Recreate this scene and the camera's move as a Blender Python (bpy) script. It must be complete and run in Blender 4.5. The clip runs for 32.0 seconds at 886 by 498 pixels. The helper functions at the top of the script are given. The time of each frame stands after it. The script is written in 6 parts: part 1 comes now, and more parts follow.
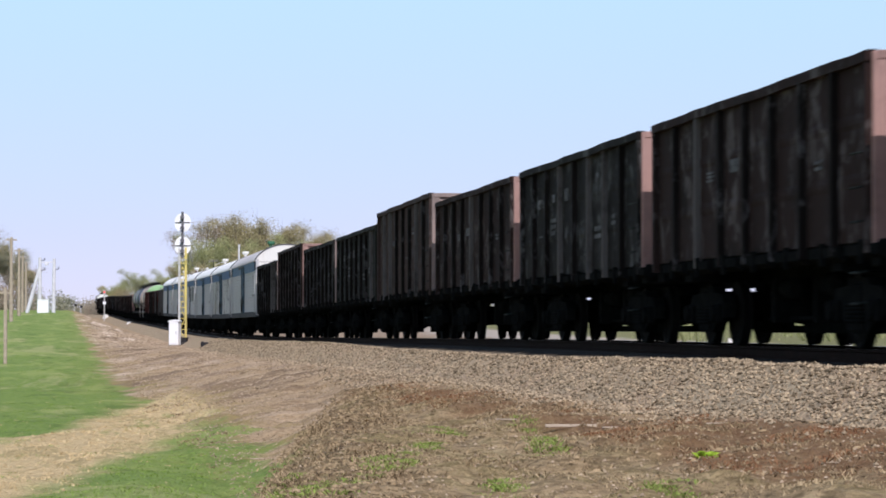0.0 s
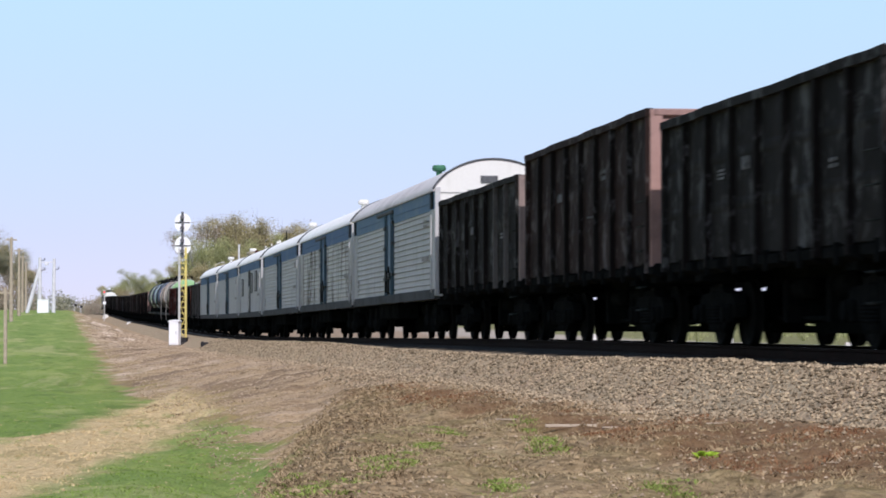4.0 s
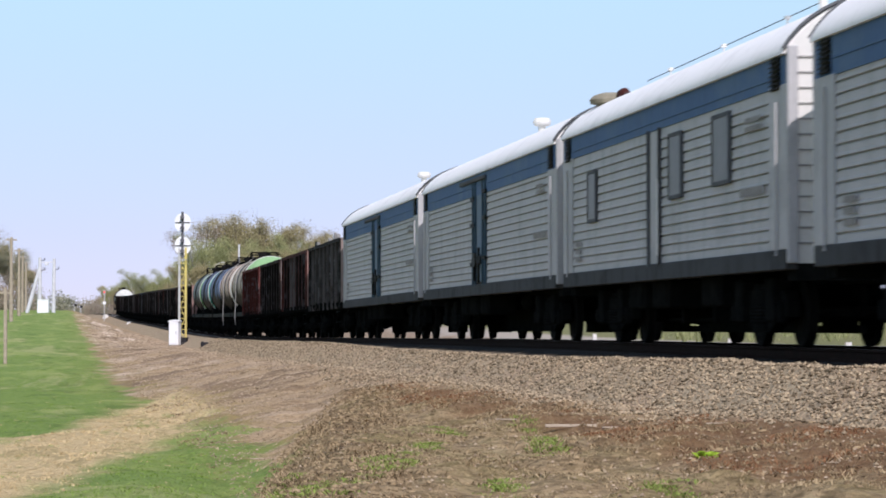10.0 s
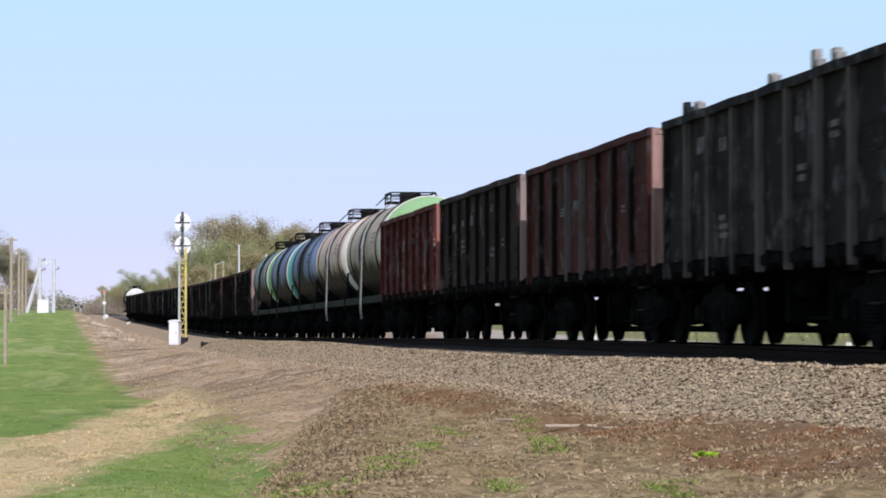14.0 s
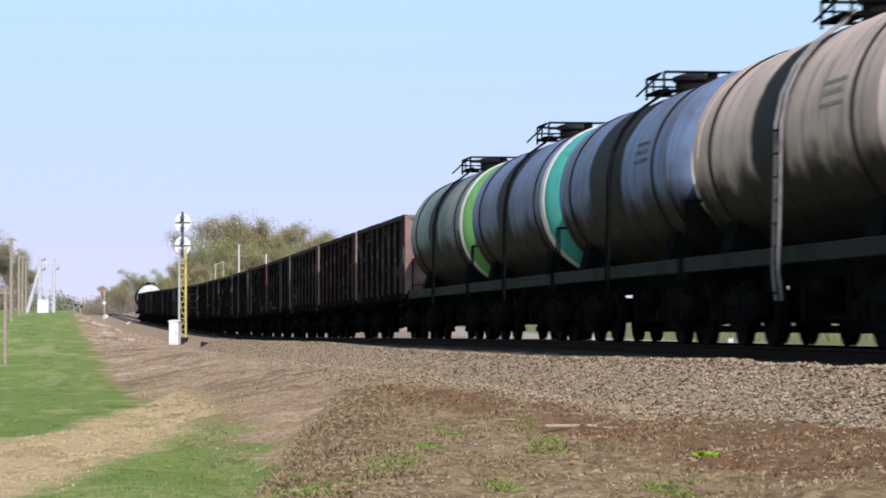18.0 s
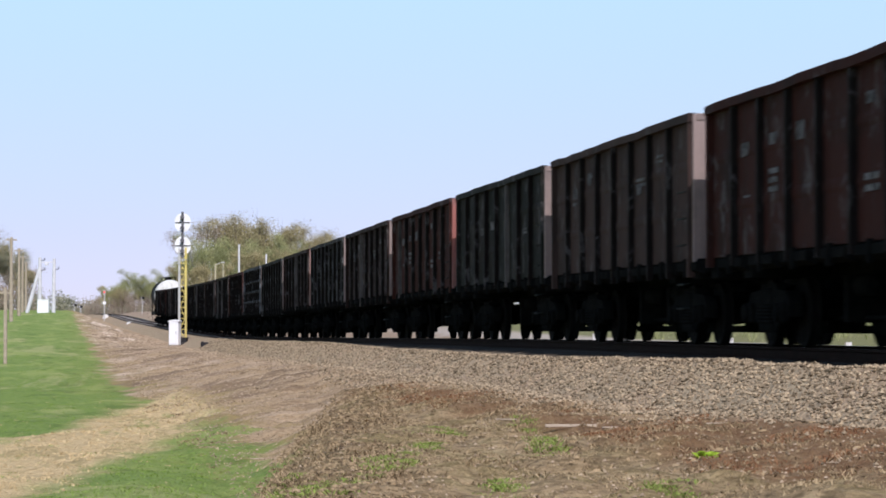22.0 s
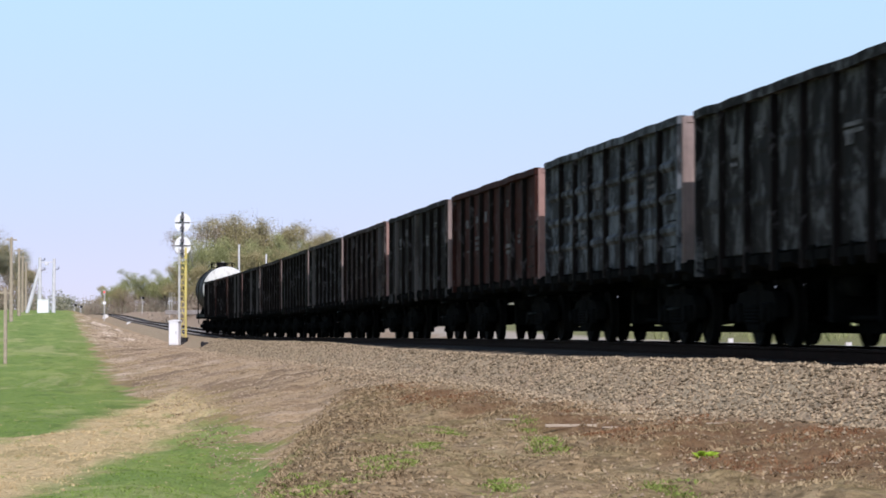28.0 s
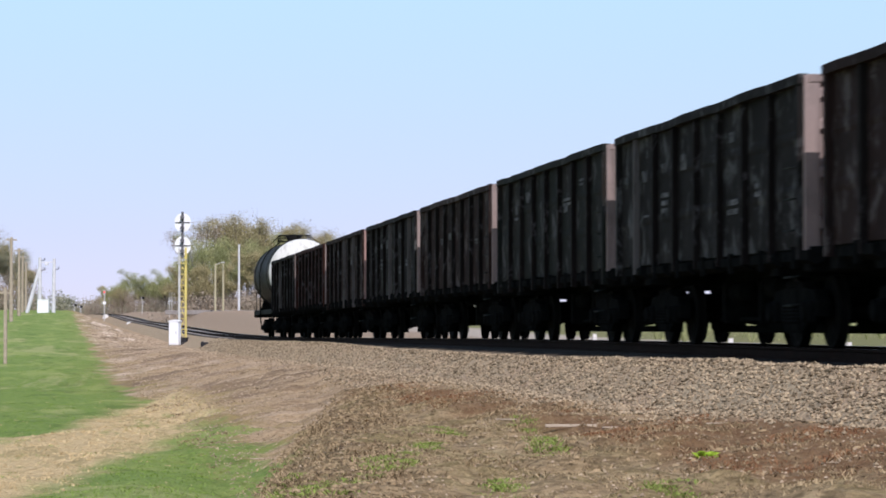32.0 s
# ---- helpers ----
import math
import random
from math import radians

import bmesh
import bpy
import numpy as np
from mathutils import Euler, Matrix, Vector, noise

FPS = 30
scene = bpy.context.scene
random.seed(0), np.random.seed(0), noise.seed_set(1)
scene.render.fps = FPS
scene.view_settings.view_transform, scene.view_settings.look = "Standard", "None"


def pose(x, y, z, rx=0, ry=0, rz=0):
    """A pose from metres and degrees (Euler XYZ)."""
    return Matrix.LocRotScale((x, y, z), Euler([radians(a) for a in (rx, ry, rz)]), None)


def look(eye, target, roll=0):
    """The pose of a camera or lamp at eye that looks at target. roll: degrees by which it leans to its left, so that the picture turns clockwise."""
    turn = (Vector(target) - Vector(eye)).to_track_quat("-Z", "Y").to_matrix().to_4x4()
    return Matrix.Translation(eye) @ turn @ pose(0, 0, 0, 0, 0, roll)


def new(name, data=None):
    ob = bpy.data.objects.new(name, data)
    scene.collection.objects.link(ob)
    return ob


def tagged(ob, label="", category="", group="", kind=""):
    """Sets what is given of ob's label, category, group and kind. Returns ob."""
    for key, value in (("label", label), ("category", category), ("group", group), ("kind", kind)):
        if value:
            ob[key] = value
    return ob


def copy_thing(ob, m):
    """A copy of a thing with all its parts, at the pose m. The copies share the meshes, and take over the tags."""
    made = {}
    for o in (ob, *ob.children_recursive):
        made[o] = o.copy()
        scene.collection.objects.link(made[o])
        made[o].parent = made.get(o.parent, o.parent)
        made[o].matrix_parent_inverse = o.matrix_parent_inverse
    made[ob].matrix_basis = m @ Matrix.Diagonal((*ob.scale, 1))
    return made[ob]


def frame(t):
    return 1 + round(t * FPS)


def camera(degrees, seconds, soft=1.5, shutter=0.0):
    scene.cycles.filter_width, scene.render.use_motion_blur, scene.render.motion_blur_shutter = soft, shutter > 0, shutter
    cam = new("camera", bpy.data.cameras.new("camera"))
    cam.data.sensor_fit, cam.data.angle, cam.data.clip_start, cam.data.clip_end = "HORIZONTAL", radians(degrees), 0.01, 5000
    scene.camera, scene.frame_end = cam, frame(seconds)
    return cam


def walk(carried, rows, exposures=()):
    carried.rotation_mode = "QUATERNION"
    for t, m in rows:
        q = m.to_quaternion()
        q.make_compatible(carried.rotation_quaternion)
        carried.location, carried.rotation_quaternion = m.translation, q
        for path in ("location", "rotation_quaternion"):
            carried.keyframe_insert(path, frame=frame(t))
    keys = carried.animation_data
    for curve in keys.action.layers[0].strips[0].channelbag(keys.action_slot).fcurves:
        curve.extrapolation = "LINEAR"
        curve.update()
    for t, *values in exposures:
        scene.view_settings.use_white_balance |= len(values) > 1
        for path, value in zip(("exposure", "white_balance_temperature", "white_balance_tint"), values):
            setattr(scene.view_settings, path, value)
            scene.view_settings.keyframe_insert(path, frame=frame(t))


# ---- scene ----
cam = camera(17.64, 32.0, soft=1.75, shutter=0.4)
EYE = 1.7                                   # eye height over the datum
here = look((0, 0, EYE), (0, 100, EYE + 2.562))
walk(cam, [(0.0, here), (32.0, here)], [(0.0, -0.1, 5900, 24), (32.0, -0.1, 5900, 24)])

# ---- light ----
SUN = Vector((0.20, -1.06, 1.0)).normalized()
sky_world = bpy.data.worlds.new("sky")
scene.world = sky_world
sky_world.use_nodes = True
wn = sky_world.node_tree.nodes
sky = wn.new("ShaderNodeTexSky")
sky.sky_type = "NISHITA"
sky.sun_disc = False
sky.sun_elevation = math.asin(SUN.z)
sky.sun_rotation = math.atan2(SUN.x, SUN.y)
sky.altitude = 1500
sky.air_density, sky.dust_density, sky.ozone_density = 1.0, 0.15, 2.0
wn["Background"].inputs[1].default_value = 0.12
haze = wn.new("ShaderNodeMix")              # even spring haze over the whole sky
haze.data_type = "RGBA"
haze.inputs[0].default_value = 0.6
haze.inputs[7].default_value = (5.35, 6.5, 6.95, 1)
sky_world.node_tree.links.new(sky.outputs[0], haze.inputs[6])
rise, parts_of, tone, tinted = wn.new("ShaderNodeTexCoord"), wn.new("ShaderNodeSeparateXYZ"), wn.new("ShaderNodeValToRGB"), wn.new("ShaderNodeMix")
tone.color_ramp.elements[0].position, tone.color_ramp.elements[0].color = 0.0, (0.90, 0.83, 0.99, 1)     # lavender haze at the skyline
tone.color_ramp.elements[1].position, tone.color_ramp.elements[1].color = 0.5, (1.0, 1.0, 1.0, 1)
for place, shade in ((0.03, (0.91, 0.86, 0.99, 1)), (0.065, (0.96, 0.96, 1.0, 1)), (0.115, (1.01, 1.12, 1.02, 1))):
    tone.color_ramp.elements.new(place).color = shade
tinted.data_type, tinted.blend_type = "RGBA", "MULTIPLY"
tinted.inputs[0].default_value = 1.0
link_sky = sky_world.node_tree.links.new
link_sky(rise.outputs["Generated"], parts_of.inputs[0])
link_sky(parts_of.outputs[2], tone.inputs[0])
link_sky(haze.outputs[2], tinted.inputs[6])
link_sky(tone.outputs[0], tinted.inputs[7])
link_sky(tinted.outputs[2], wn["Background"].inputs[0])
lamp = bpy.data.lights.new("sun", "SUN")
lamp.energy, lamp.angle, lamp.color = 4.5, radians(0.53), (1.0, 0.94, 0.82)
sun = new("sun", lamp)
sun.matrix_world = look(SUN * 200, (0, 0, 0))

# ---- the line: distance back along it, x, y, rail height against the eye ----
LINE = ((-650, 83.5, -602.8, -0.36), (-10, 6.456, 32.707, -0.338), (10, 4.008, 52.556, -0.367), (30, 1.458, 72.393, -0.426),
        (60, -2.449, 102.138, -0.564), (110, -9.02, 151.70, -0.77), (160, -15.62, 201.27, -0.76), (210, -22.32, 250.82, -0.52),
        (260, -29.07, 300.36, -0.22), (310, -35.72, 349.91, 0.02), (360, -42.34, 399.47, 0.25), (410, -49.06, 449.02, 0.64),
        (460, -55.89, 498.55, 1.09), (510, -62.86, 548.06, 1.46), (560, -69.82, 597.58, 1.70), (640, -80.9, 676.8, 1.95),
        (800, -103.0, 835.3, 2.1), (5200, -711.0, 5193.0, 2.1))
LS = np.array([r[0] for r in LINE], float)
LX, LY, LZ = (np.array([r[k] for r in LINE], float) for k in (1, 2, 3))


def hermite(s, v):
    i = int(np.clip(np.searchsorted(LS, s) - 1, 0, len(LS) - 2))
    h = LS[i + 1] - LS[i]
    t = (s - LS[i]) / h
    sec = lambda k: (v[k + 1] - v[k]) / (LS[k + 1] - LS[k])

    def slope(k):
        if k == 0 or k == len(LS) - 1:
            return sec(min(k, len(LS) - 2))
        a, b = LS[k] - LS[k - 1], LS[k + 1] - LS[k]
        return (sec(k - 1) * b + sec(k) * a) / (a + b)
    m0, m1 = slope(i) * h, slope(i + 1) * h
    return ((2 * t - 3) * t * t + 1) * v[i] + ((t - 2) * t + 1) * t * m0 + (3 - 2 * t) * t * t * v[i + 1] + (t - 1) * t * t * m1


def rail(s):
    """Centre of the track at rail height."""
    return Vector((hermite(s, LX), hermite(s, LY), hermite(s, LZ) + EYE))


def left_of(s):
    a, b = rail(s - 0.5), rail(s + 0.5)
    d = (b - a).normalized()
    return Vector((-d.y, d.x, 0)).normalized()


def beside(s, n, h=0.0):
    """A point n metres to the left of the track, h over the rail."""
    p = rail(s) + left_of(s) * n
    p.z += h
    return p


def travelled(t):
    u = t - 16.0
    return 16.6506 * u - 0.0285 * u * u - 0.0001 * u ** 3


def step(x, a, b):
    t = min(max((x - a) / (b - a), 0.0), 1.0)
    return t * t * (3 - 2 * t)


def along(s, table):
    return float(np.interp(s, [r[0] for r in table], [r[1] for r in table]))


FIELD_LEFT = ((-60, -1.75), (-25, -1.9), (10, -2.2), (60, -2.25), (120, -1.95), (200, -1.0), (300, 0.3), (400, 1.65), (500, 2.2), (700, 2.9), (1200, 3.0))
FIELD_RIGHT = ((80, -0.75), (150, -0.15), (220, 0.6), (300, 1.35), (400, 1.5), (500, 1.9), (700, 2.6), (1200, 3.0))


def ground_height(s, n):
    zr = hermite(s, LZ)
    if n < 2.9 and n > -3.3:
        z = zr - 0.78
    elif n > 0:
        f = along(s, FIELD_LEFT)
        z = zr - 0.78 + (f - zr + 0.78) * step(n, 3.6, 9.4)
        q = n + 0.14 * s - 0.035 * min(s, 0.0) + 0.5 * noise.noise((s * 0.25, n * 0.25, 3.3))
        bench = 1 - step(q, 6.6, 7.6)
        top = -1.05 - 0.0115 * (min(max(s, -30), 12) + 8) - 0.19 * (min(n, 4.6) - 3.3) - 0.05 * max(n - 4.6, 0)
        z += max(top - z, 0) * bench * step(n, 2.9, 3.4)
        z -= 0.20 * math.exp(-((q - 8.1) / 0.8) ** 2) * step(n, 4.5, 6.0) * (1 - step(n, 8.5, 10))
    else:
        f = along(s, FIELD_RIGHT)
        z = zr - 0.78 + (f - zr + 0.78) * step(-n, 3.6, 9.0)
    rough = step(abs(n), 3.4, 4.4)
    if abs(s) < 700:
        z += rough * (0.09 * noise.noise((s * 0.35, n * 0.5, 1.7)) + 0.05 * noise.noise((s * 1.1, n * 1.3, 4.1)) + 0.025 * noise.noise((s * 3.0, n * 3.0, 8.1)))
        if n > 3.4 and -40 < s < 45:
            z += rough * (1 - step(n, 8.5, 9.5)) * (0.075 * noise.noise((s * 1.1, n * 1.7, 5.1)) + 0.055 * noise.noise((s * 2.6, n * 3.2, 9.3)))
        if n > 3.4:
            z += step(n, 4.0, 5.5) * (1 - step(n, 8.2, 9.6)) * (0.17 * noise.noise((s * 0.75 + n * 0.5, n * 0.16, 2.6)) + 0.07 * noise.noise((s * 1.7 + n * 0.9, n * 0.3, 7.4)))
        if n > 8.5 and -30 < s < 330:
            z += step(n, 8.8, 10.5) * (0.15 * noise.noise((s * 0.13, n * 0.4, 1.3)) + 0.10 * noise.noise((s * 0.45, n * 0.8, 6.6)))
        z += step(abs(n), 9, 30) * 0.35 * noise.noise((s * 0.03, n * 0.03, 7.7))
    return z + EYE


def on_ground(s, n, lift=0.0):
    p = beside(s, n)
    p.z = ground_height(s, n) + lift
    return p


# ---- material kit ----
def stuff_nodes(name):
    m = bpy.data.materials.new(name)
    m.use_nodes = True
    t = m.node_tree
    return m, t.nodes, t.links, t.nodes["Principled BSDF"]


def mix(N, L, fac, a, b, mode="MIX"):
    x = N.new("ShaderNodeMix")
    x.data_type, x.blend_type = "RGBA", mode
    for sock, v in ((x.inputs[0], fac), (x.inputs[6], a), (x.inputs[7], b)):
        if hasattr(v, "is_output"):
            L.new(v, sock)
        elif isinstance(v, (int, float)):
            sock.default_value = v
        else:
            sock.default_value = (*v, 1) if len(v) == 3 else v
    return x.outputs[2]


def calc(N, L, op, a, b=0.0, clamp=False):
    x = N.new("ShaderNodeMath")
    x.operation, x.use_clamp = op, clamp
    for sock, v in zip(x.inputs, (a, b)):
        if hasattr(v, "is_output"):
            L.new(v, sock)
        else:
            sock.default_value = v
    return x.outputs[0]


def grain(N, L, scale, detail=5.0, rough=0.6, vec=None, stretch=None, dist=0.0):
    x = N.new("ShaderNodeTexNoise")
    x.inputs["Scale"].default_value, x.inputs["Detail"].default_value, x.inputs["Roughness"].default_value = scale, detail, rough
    x.inputs["Distortion"].default_value = dist
    if vec is None:
        vec = N.new("ShaderNodeTexCoord").outputs["Object"]
    if stretch:
        mp = N.new("ShaderNodeMapping")
        mp.inputs["Scale"].default_value = stretch
        L.new(vec, mp.inputs["Vector"])
        vec = mp.outputs[0]
    L.new(vec, x.inputs["Vector"])
    return x.outputs["Fac"]


def ramp(N, L, fac, lo, hi):
    x = N.new("ShaderNodeMapRange")
    x.interpolation_type = "SMOOTHSTEP"
    x.inputs[1].default_value, x.inputs[2].default_value = lo, hi
    L.new(fac, x.inputs[0])
    return x.outputs[0]


def relief(N, L, bsdf, height, strength, distance):
    x = N.new("ShaderNodeBump")
    x.inputs["Strength"].default_value, x.inputs["Distance"].default_value = strength, distance
    L.new(height, x.inputs["Height"])
    L.new(x.outputs[0], bsdf.inputs["Normal"])


def shifted(N, L):
    """Object coordinates moved by a random amount for each object."""
    info, tc = N.new("ShaderNodeObjectInfo"), N.new("ShaderNodeTexCoord")
    x = N.new("ShaderNodeVectorMath")
    x.operation = "MULTIPLY_ADD"
    L.new(info.outputs["Random"], x.inputs[0])
    x.inputs[1].default_value = (37, 53, 71)
    L.new(tc.outputs["Object"], x.inputs[2])
    return x.outputs[0]


def painted(name, base, worn, dirt=(0.02, 0.018, 0.016), wear=0.5, rough=0.65, streak=0.5, scuff=(0.10, 0.095, 0.095), scuffs=0.0, metal=0.0, spec=0.015, flaky=False):
    """Weathered paint: two tones, streaks that run down, dirt low down, pale scuffs."""
    m, N, L, B = stuff_nodes(name)
    v = shifted(N, L)
    big = ramp(N, L, grain(N, L, 0.9, 5, 0.65, v), 0.62 - 0.3 * wear, 0.80 - 0.25 * wear)
    run = ramp(N, L, grain(N, L, 1.0, 4, 0.6, v, (5.0, 5.0, 0.45)), 0.48, 0.72)
    fine = grain(N, L, 14, 6, 0.7, v)
    c = mix(N, L, big, base, worn)
    c = mix(N, L, calc(N, L, "MULTIPLY", run, streak), c, dirt)
    if scuffs:
        spot = ramp(N, L, grain(N, L, 2.1, 6, 0.75, v, (1.0, 1.0, 0.7), 0.6), 0.56 - 0.08 * scuffs, 0.68 - 0.08 * scuffs)
        if flaky:                                                               # paint peeled in upright strips of small flakes
            strip = ramp(N, L, grain(N, L, 0.8, 4, 0.6, v, (1.0, 1.0, 0.3)), 0.45, 0.55)
            spot = calc(N, L, "MULTIPLY", strip, ramp(N, L, grain(N, L, 5.0, 5, 0.7, v, (1.0, 1.0, 0.8)), 0.46, 0.52))
        c = mix(N, L, calc(N, L, "MULTIPLY", spot, 0.92 if flaky else 0.7), c, scuff)
    c = mix(N, L, 0.35, c, mix(N, L, fine, (0.25, 0.25, 0.25), (0.75, 0.75, 0.75)), "OVERLAY")
    L.new(c, B.inputs["Base Color"])
    L.new(calc(N, L, "ADD", rough - 0.12, calc(N, L, "MULTIPLY", fine, 0.3)), B.inputs["Roughness"])
    B.inputs["Metallic"].default_value = metal
    B.inputs["Specular IOR Level"].default_value = spec
    relief(N, L, B, fine, 0.25, 0.01)
    return m


def tank_paint(name, base, worn, half=1.5, low=0.5):
    """Tank paint: spilled oil run down from the dome, dirt and shade painted below."""
    m, N, L, B = stuff_nodes(name)
    tc, sep = N.new("ShaderNodeTexCoord"), N.new("ShaderNodeSeparateXYZ")
    L.new(tc.outputs["Object"], sep.inputs[0])
    v = shifted(N, L)
    fine = grain(N, L, 12, 6, 0.7, v)
    c = mix(N, L, ramp(N, L, grain(N, L, 0.8, 5, 0.6, v), 0.4, 0.62), base, worn)
    run = ramp(N, L, grain(N, L, 1.0, 5, 0.6, v, (4.0, 0.6, 0.6)), 0.46, 0.7)
    c = mix(N, L, calc(N, L, "MULTIPLY", run, 0.45), c, (0.06, 0.055, 0.05))
    off = calc(N, L, "MULTIPLY", calc(N, L, "SUBTRACT", grain(N, L, 1.1, 5, 0.65, v), 0.5), 1.3)
    x = calc(N, L, "ABSOLUTE", calc(N, L, "ADD", calc(N, L, "ADD", sep.outputs[0], 0.35), calc(N, L, "MULTIPLY", off, 0.6)))
    oil = calc(N, L, "SUBTRACT", 1.0, ramp(N, L, x, half - 0.2, half + 0.12))
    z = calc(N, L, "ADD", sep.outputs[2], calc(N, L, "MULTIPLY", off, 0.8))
    # the belly's shade is put into the colour with the dirt, by height
    grime_and_shade = calc(N, L, "SUBTRACT", 1.0, ramp(N, L, z, 2.15, 2.75))
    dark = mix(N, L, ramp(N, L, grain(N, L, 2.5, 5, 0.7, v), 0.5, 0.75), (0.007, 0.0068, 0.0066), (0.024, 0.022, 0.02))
    c = mix(N, L, calc(N, L, "MAXIMUM", oil, calc(N, L, "MULTIPLY", grime_and_shade, low)), c, dark)
    c = mix(N, L, 0.3, c, mix(N, L, fine, (0.25, 0.25, 0.25), (0.75, 0.75, 0.75)), "OVERLAY")
    L.new(c, B.inputs["Base Color"])
    B.inputs["Roughness"].default_value, B.inputs["Specular IOR Level"].default_value = 0.6, 0.06
    relief(N, L, B, fine, 0.2, 0.01)
    return m


def mottled(name, a, b, scale=6.0, rough=0.8, bump=0.3, metal=0.0, random=0.0, spec=0.06):
    m, N, L, B = stuff_nodes(name)
    v = shifted(N, L)
    n1, n2 = grain(N, L, scale, 6, 0.65, v), grain(N, L, scale * 6, 4, 0.6, v)
    c = mix(N, L, ramp(N, L, n1, 0.3, 0.7), a, b)
    c = mix(N, L, 0.3, c, mix(N, L, n2, (0.2, 0.2, 0.2), (0.8, 0.8, 0.8)), "OVERLAY")
    if random:
        info = N.new("ShaderNodeObjectInfo")
        c = mix(N, L, random, c, mix(N, L, info.outputs["Random"], (0.25, 0.25, 0.25), (0.75, 0.75, 0.75)), "OVERLAY")
    L.new(c, B.inputs["Base Color"])
    B.inputs["Roughness"].default_value, B.inputs["Metallic"].default_value = rough, metal
    B.inputs["Specular IOR Level"].default_value = spec
    relief(N, L, B, n2, bump, 0.01)
    return m


def island_mix(name, a, b, rough=0.85):
    """Many small pieces in one mesh, each with its own tone."""
    m, N, L, B = stuff_nodes(name)
    geo = N.new("ShaderNodeNewGeometry")
    c = mix(N, L, geo.outputs["Random Per Island"], a, b)
    c = mix(N, L, 0.3, c, mix(N, L, grain(N, L, 0.6, 3), (0.2, 0.2, 0.2), (0.8, 0.8, 0.8)), "OVERLAY")
    L.new(c, B.inputs["Base Color"])
    B.inputs["Roughness"].default_value = rough
    B.inputs["Specular IOR Level"].default_value = 0.1
    return m


# ---- mesh kit ----
class Shape:
    """Collects pieces of one part."""

    def __init__(self):
        self.v, self.f = [], []

    def add(self, verts, faces):
        k = len(self.v)
        self.v += [tuple(p) for p in verts]
        self.f += [tuple(i + k for i in q) for q in faces]
        return self

    def box(self, x0, x1, y0, y1, z0, z1, ch=0.0):
        if not ch:
            v = [(x, y, z) for x in (x0, x1) for y in (y0, y1) for z in (z0, z1)]
            return self.add(v, [(0, 1, 3, 2), (4, 6, 7, 5), (0, 4, 5, 1), (2, 3, 7, 6), (0, 2, 6, 4), (1, 5, 7, 3)])
        bm = bmesh.new()
        bmesh.ops.create_cube(bm, size=1)
        for p in bm.verts:
            p.co = Vector(((x0 + x1) / 2 + p.co.x * (x1 - x0), (y0 + y1) / 2 + p.co.y * (y1 - y0), (z0 + z1) / 2 + p.co.z * (z1 - z0)))
        bmesh.ops.bevel(bm, geom=bm.edges[:], offset=ch, segments=1, affect="EDGES")
        bm.verts.index_update()
        self.add([p.co for p in bm.verts], [[q.index for q in f.verts] for f in bm.faces])
        bm.free()
        return self

    def prism(self, outline, x0, x1, axis="x"):
        """Outline of two coordinates, drawn along an axis."""
        n = len(outline)
        put = {"x": lambda a, b, c: (c, a, b), "y": lambda a, b, c: (a, c, b), "z": lambda a, b, c: (a, b, c)}[axis]
        v = [put(a, b, x0) for a, b in outline] + [put(a, b, x1) for a, b in outline]
        f = [tuple(range(n - 1, -1, -1)), tuple(range(n, 2 * n))] + [(i, (i + 1) % n, n + (i + 1) % n, n + i) for i in range(n)]
        return self.add(v, f)

    def rod(self, a, b, r, k=8, r2=None):
        a, b = Vector(a), Vector(b)
        d = (b - a).normalized()
        u = d.orthogonal().normalized()
        w = d.cross(u)
        r2 = r if r2 is None else r2
        ring = [(math.cos(2 * math.pi * i / k), math.sin(2 * math.pi * i / k)) for i in range(k)]
        v = [a + (u * c + w * s) * r for c, s in ring] + [b + (u * c + w * s) * r2 for c, s in ring]
        f = [tuple(range(k - 1, -1, -1)), tuple(range(k, 2 * k))] + [(i, (i + 1) % k, k + (i + 1) % k, k + i) for i in range(k)]
        return self.add(v, f)

    def tube(self, points, r, k=6):
        """One bent bar through points that lie across the x axis."""
        v, f = [], []
        for i, p in enumerate(points):
            a, b = Vector(points[max(i - 1, 0)]), Vector(points[min(i + 1, len(points) - 1)])
            d = (b - a).normalized()
            u = Vector((1, 0, 0))
            w = d.cross(u).normalized()
            v += [Vector(p) + (u * math.cos(2 * math.pi * j / k) + w * math.sin(2 * math.pi * j / k)) * r for j in range(k)]
        for i in range(len(points) - 1):
            f += [(i * k + j, i * k + (j + 1) % k, (i + 1) * k + (j + 1) % k, (i + 1) * k + j) for j in range(k)]
        f += [tuple(range(k - 1, -1, -1)), tuple((len(points) - 1) * k + j for j in range(k))]
        return self.add(v, f)

    def lathe(self, profile, axis="x", k=32, at=(0, 0, 0)):
        """profile: (position on the axis, radius) from end to end."""
        v, f = [], []
        for p, r in profile:
            for i in range(k):
                c, s = r * math.cos(2 * math.pi * i / k), r * math.sin(2 * math.pi * i / k)
                q = {"x": (p, c, s), "y": (c, p, s), "z": (c, s, p)}[axis]
                v.append((q[0] + at[0], q[1] + at[1], q[2] + at[2]))
        for j in range(len(profile) - 1):
            for i in range(k):
                f.append((j * k + i, j * k + (i + 1) % k, (j + 1) * k + (i + 1) % k, (j + 1) * k + i))
        if profile[0][1] > 1e-4:
            f.append(tuple(range(k - 1, -1, -1)))
        if profile[-1][1] > 1e-4:
            f.append(tuple((len(profile) - 1) * k + i for i in range(k)))
        return self.add(v, f)

